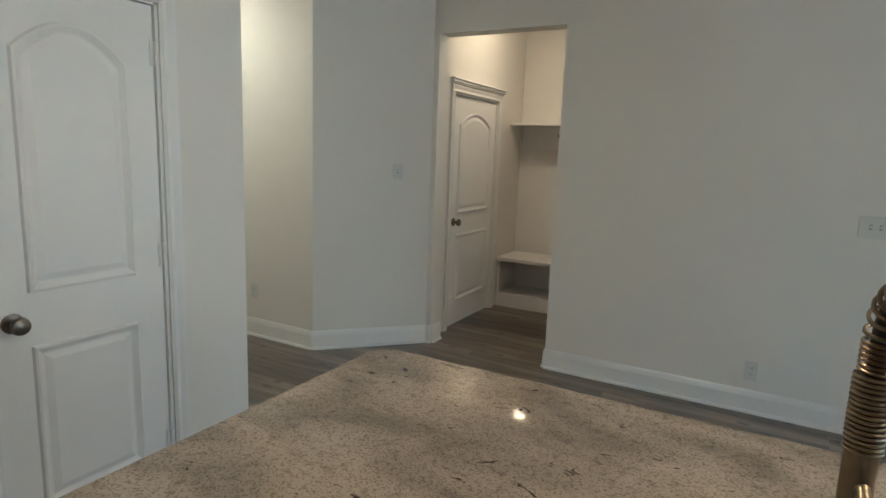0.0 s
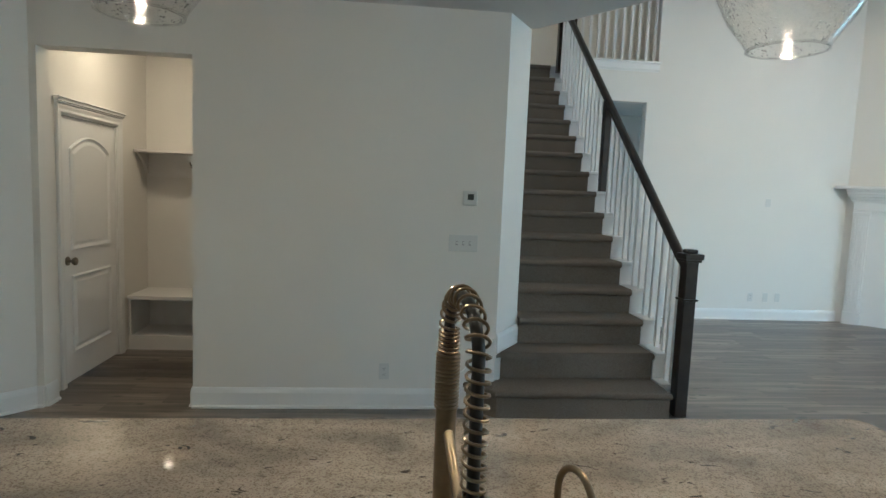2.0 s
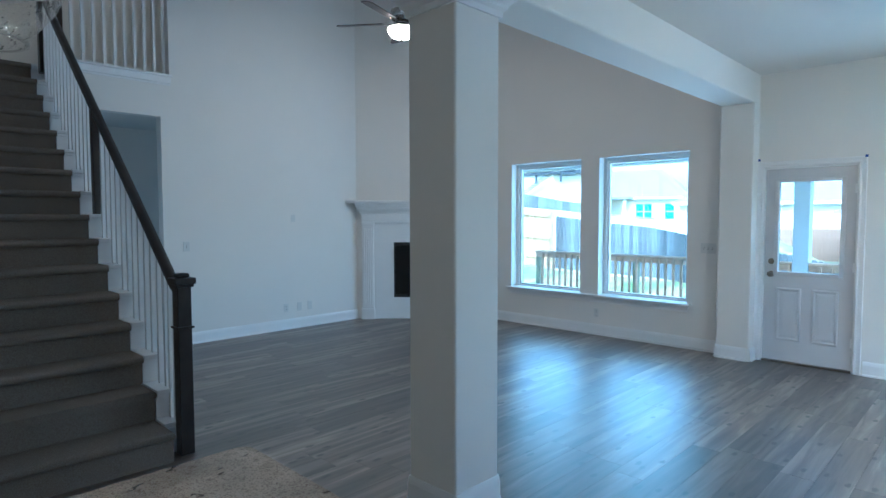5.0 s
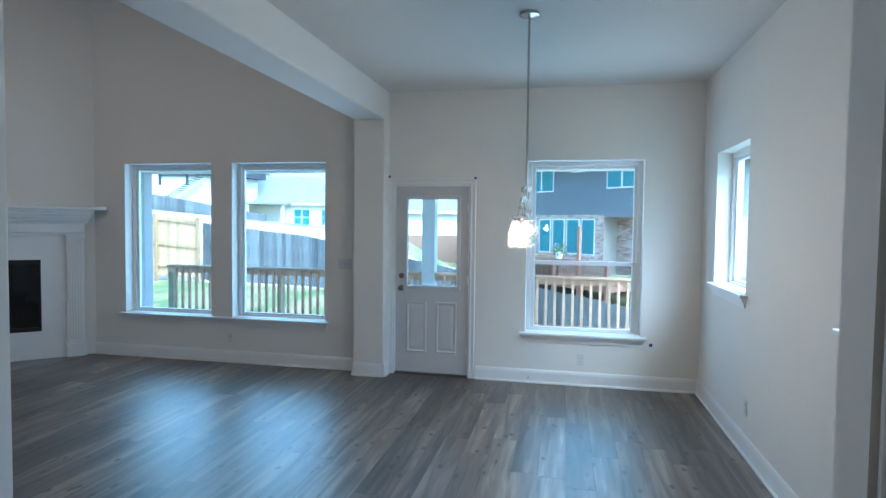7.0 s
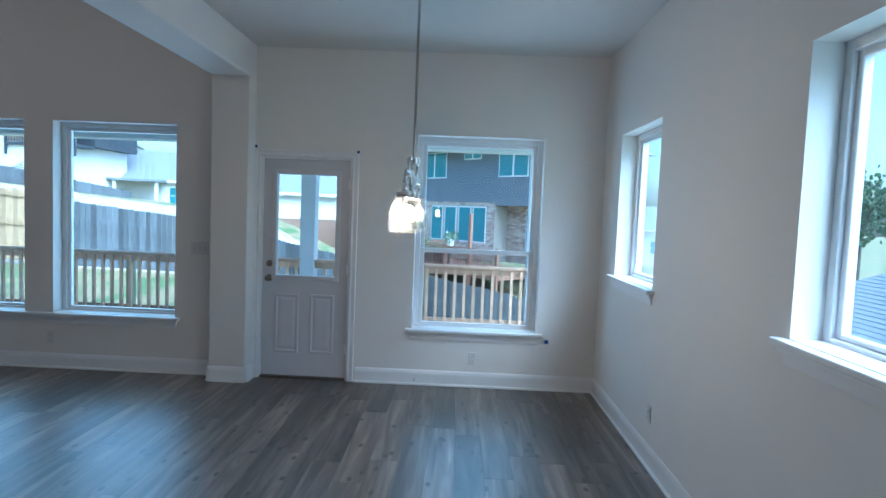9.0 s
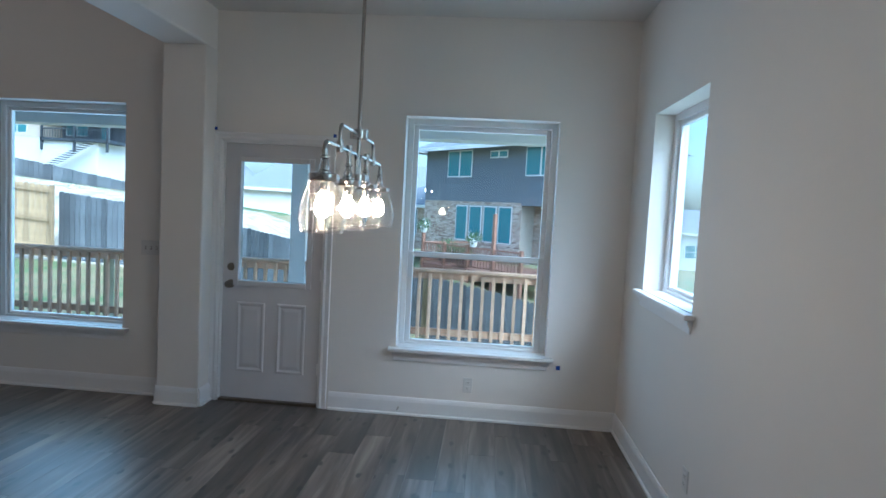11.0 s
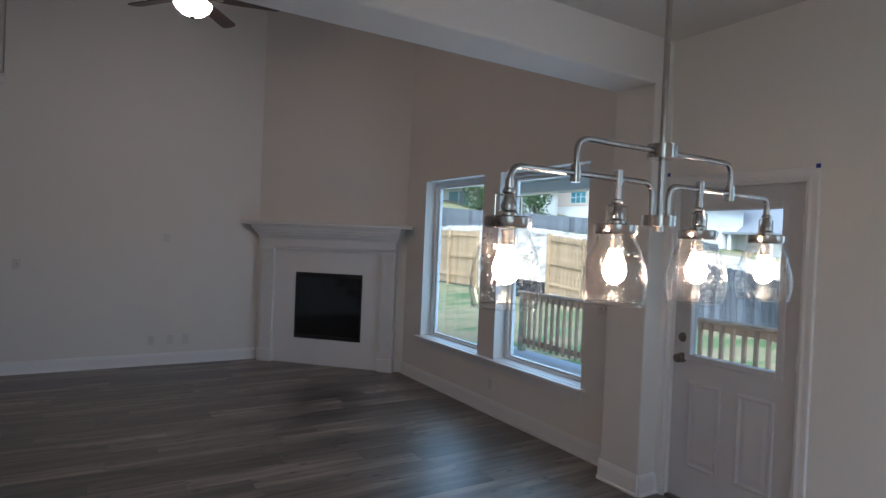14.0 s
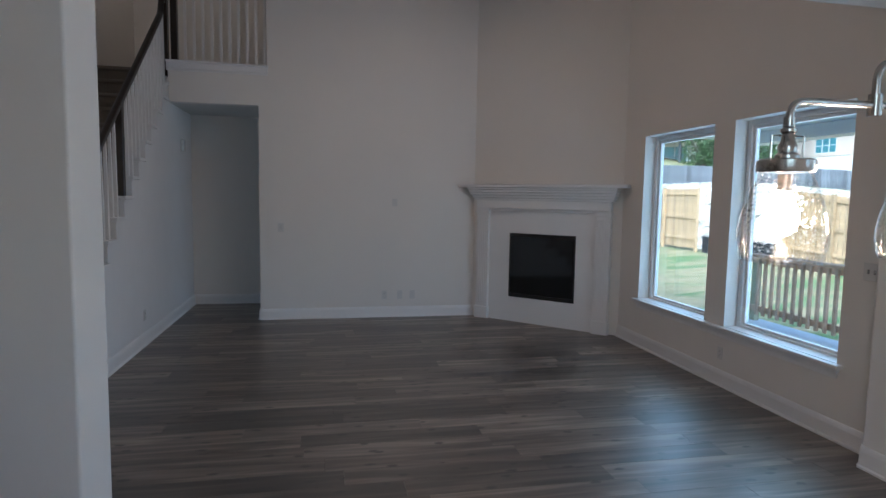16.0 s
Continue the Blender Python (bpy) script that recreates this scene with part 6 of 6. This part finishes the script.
for k in range(25):
    part("baluster", box(0.1 + k * 0.24, 0.14 + k * 0.24, -0.16, -0.12, 3.05, 3.75), SHADEDW, bh)
for x in (0.1, 3.0, 5.9):
    part("balcony_post", box(x - 0.08, x + 0.08, -0.2, -0.04, 2.0, 5.2), SHADEDW, bh)
part("roof", box(-14.6, 6.6, -0.7, 9.5, 5.6, 5.85), SHING, bh)
part("upper_wall", box(-14, 6.0, 0.9, 9, 5.85, 8.0), SIDING, bh)
h_window(bh, -3.9, -1.3, 3.35, 4.75, 3, True)
h_window(bh, -9.5, -7.2, 3.35, 4.75, 3, True)
h_window(bh, 0.4, 2.4, 3.5, 4.8, 2, y=2.4)
h_window(bh, 3.6, 4.4, 3.1, 4.9, 1, y=2.4)
bm = bmesh.new()
for k in range(14):
    bx(bm, 4.8 - k * 0.3, 5.1 - k * 0.3, -1.2, -0.25, 2.75 - k * 0.17, 2.82 - k * 0.17)
part("steps", bm, SHADEDW, bh)
bk = house_at("balcony_house", "dark-roofed house with a deep covered balcony", (37, 47.5, 3.4), -60)
part("wall", box(-6, 6, 2.5, 9, -3, 6.5), WHITEW, bk)
part("balcony_floor", box(-6, 4, 0, 2.5, 1.2, 1.45), SHADEDW, bk)
part("balcony_rail", box(-6, 4, 0.0, 0.08, 2.3, 2.4), SHADEDW, bk)
part("balcony_roof", box(-6.5, 6.5, -0.6, 9.5, 4.0, 4.5), SHADEDW, bk)
for x in (-5.9, -1.0, 3.9):
    part("post", box(x - 0.1, x + 0.1, 0.0, 0.2, -3, 4.0), SHADEDW, bk)
h_window(bk, -4, -1.5, 1.6, 3.6, 2, y=2.5)
plain_house("white_walled_house", "long low pale house with a wide blue-grey roof", (48, 9.5, -1.3), -70, 18, 11, 3.9, 3.9, WHITEW, [], hip=5)
plain_house("far_house", "pale house down the street", (66, -20, -2.8), -105, 12, 9, 3.4, 2.6, WHITEW, [(-3, -1, 0.8, 2.2, 2), (1, 3, 0.8, 2.2, 2)])
fence("brown_fence", "brown board fence behind the lawn", (38, 12.0), (44, 3.0), 0.85, 0.85, 1.9, mat("brown_boards", (0.25, 0.15, 0.10), 0.8, var=0.2), board=0.2, rails=False)
# neighbour to the south: a broad shingled roof just below the side windows
sh = house_at("shingled_house", "house with a broad grey shingled roof beside the lot", (12.0, -12.0, -2.9), 0)
part("wall", box(-6.2, 6.6, -5.5, 5.6, -1.5, 1.25), MORTAR, sh)
bm = bmesh.new()
ro = [bm.verts.new(p) for p in ((-7.0, 6.2, 1.2), (7.4, 6.2, 1.2), (7.4, -6.2, 1.2), (-7.0, -6.2, 1.2), (-3.0, 0, 4.3), (3.6, 0, 4.3))]
for q in ((0, 1, 5, 4), (1, 2, 5), (2, 3, 4, 5), (3, 0, 4), (3, 2, 1, 0)):
    bm.faces.new([ro[i] for i in q])
part("roof", bm, SHING, sh)
bm = bmesh.new()
for k in range(44):
    t0 = k / 44
    yy, zz = 6.2 - t0 * 6.2, 1.2 + t0 * 3.1
    xa, xb = -7.0 + t0 * 4.0, 7.4 - t0 * 3.8
    vs = [bm.verts.new(v) for v in ((xa, yy, zz + 0.004), (xb, yy, zz + 0.004), (xb, yy + 0.004, zz + 0.014), (xa, yy + 0.004, zz + 0.014), (xa, yy - 0.14, zz + 0.074), (xb, yy - 0.14, zz + 0.074))]
    bm.faces.new((vs[0], vs[1], vs[2], vs[3]))
    bm.faces.new((vs[3], vs[2], vs[5], vs[4]))
ob = part("shingle_courses", bm, SHING, sh)
tagged(ob, kind="stuff")


def tree(name, label, loc, h, r, seed, n=650):
    t = thing(name, label, "tree", loc)
    rg = random.Random(seed)
    bm = bmesh.new()
    tube([(0, 0, -0.5), (0.05, 0, h * 0.25), (0, 0.06, h * 0.55)], 0.05 * r + 0.04, 8, bm)
    for k in range(6):
        a = rg.uniform(0, 6.28)
        tube([(0, 0, h * rg.uniform(0.25, 0.5)), (math.cos(a) * r * 0.35, math.sin(a) * r * 0.35, h * 0.62), (math.cos(a) * r * 0.7, math.sin(a) * r * 0.7, h * rg.uniform(0.65, 0.85))], 0.02 * r + 0.01, 6, bm)
    part("trunk", bm, BARK, t)
    bm = bmesh.new()
    lobes = [(rg.uniform(-0.5, 0.5) * r, rg.uniform(-0.5, 0.5) * r, h * rg.uniform(0.5, 0.85), r * rg.uniform(0.35, 0.6)) for _ in range(9)]
    for i in range(n):
        lx, ly, lz, lr = rg.choice(lobes)
        d = Vector((rg.gauss(0, 1), rg.gauss(0, 1), rg.gauss(0, 0.8))).normalized() * lr * rg.uniform(0.6, 1.05)
        c = Vector((lx, ly, lz)) + d
        s = r * rg.uniform(0.03, 0.075)
        q = Euler((rg.uniform(0, 3), rg.uniform(0, 3), rg.uniform(0, 6))).to_matrix()
        vs = [bm.verts.new(c + q @ Vector(p) * s) for p in ((-1, -0.5, 0), (0.2, -0.7, 0.25), (1, 0, 0), (0.2, 0.7, 0.25), (-0.8, 0.5, -0.1))]
        bm.faces.new(vs)
        vs = [bm.verts.new(c + q @ Vector(p) * s) for p in ((0, -0.5, -1), (0.3, 0.2, -0.6), (0, 0.6, 0.3), (-0.2, 0, 1), (0.1, -0.5, 0.2))]
        bm.faces.new(vs)
    part("crown", bm, LEAF, t)
    return t


for i, (x, y, h, r) in enumerate(((31.0, 37.5, 2.9, 1.6), (32.5, 34.8, 2.6, 1.3), (28.5, 31.0, 2.4, 1.2), (33.0, 32.0, 2.3, 1.1))):
    tree("young_tree", "young leafy green tree behind the fence", (x, y, ground_z(x, y)), h, r, i)
for i, (x, y, top, r) in enumerate(((27.0, 26.0, 5.9, 1.5), (28.5, 30.4, 7.2, 1.5), (28.5, 32.2, 6.0, 1.3), (29.0, 34.0, 6.5, 1.5))):
    tree("garden_tree", "leafy green tree rising above the hillside fence", (x, y, ground_z(x, y)), top - ground_z(x, y), r, 40 + i, 900)
for i, (x, y, h, r) in enumerate(((48, -31, 9.5, 4.5), (40, -33, 8.5, 4), (62, -32, 8, 4.2), (78, -30, 8, 5), (30, -36, 8, 4), (92, -36, 8, 5))):
    tree("street_tree", "broad leafy tree on the skyline", (x, y, ground_z(x, y)), h, r, 20 + i)
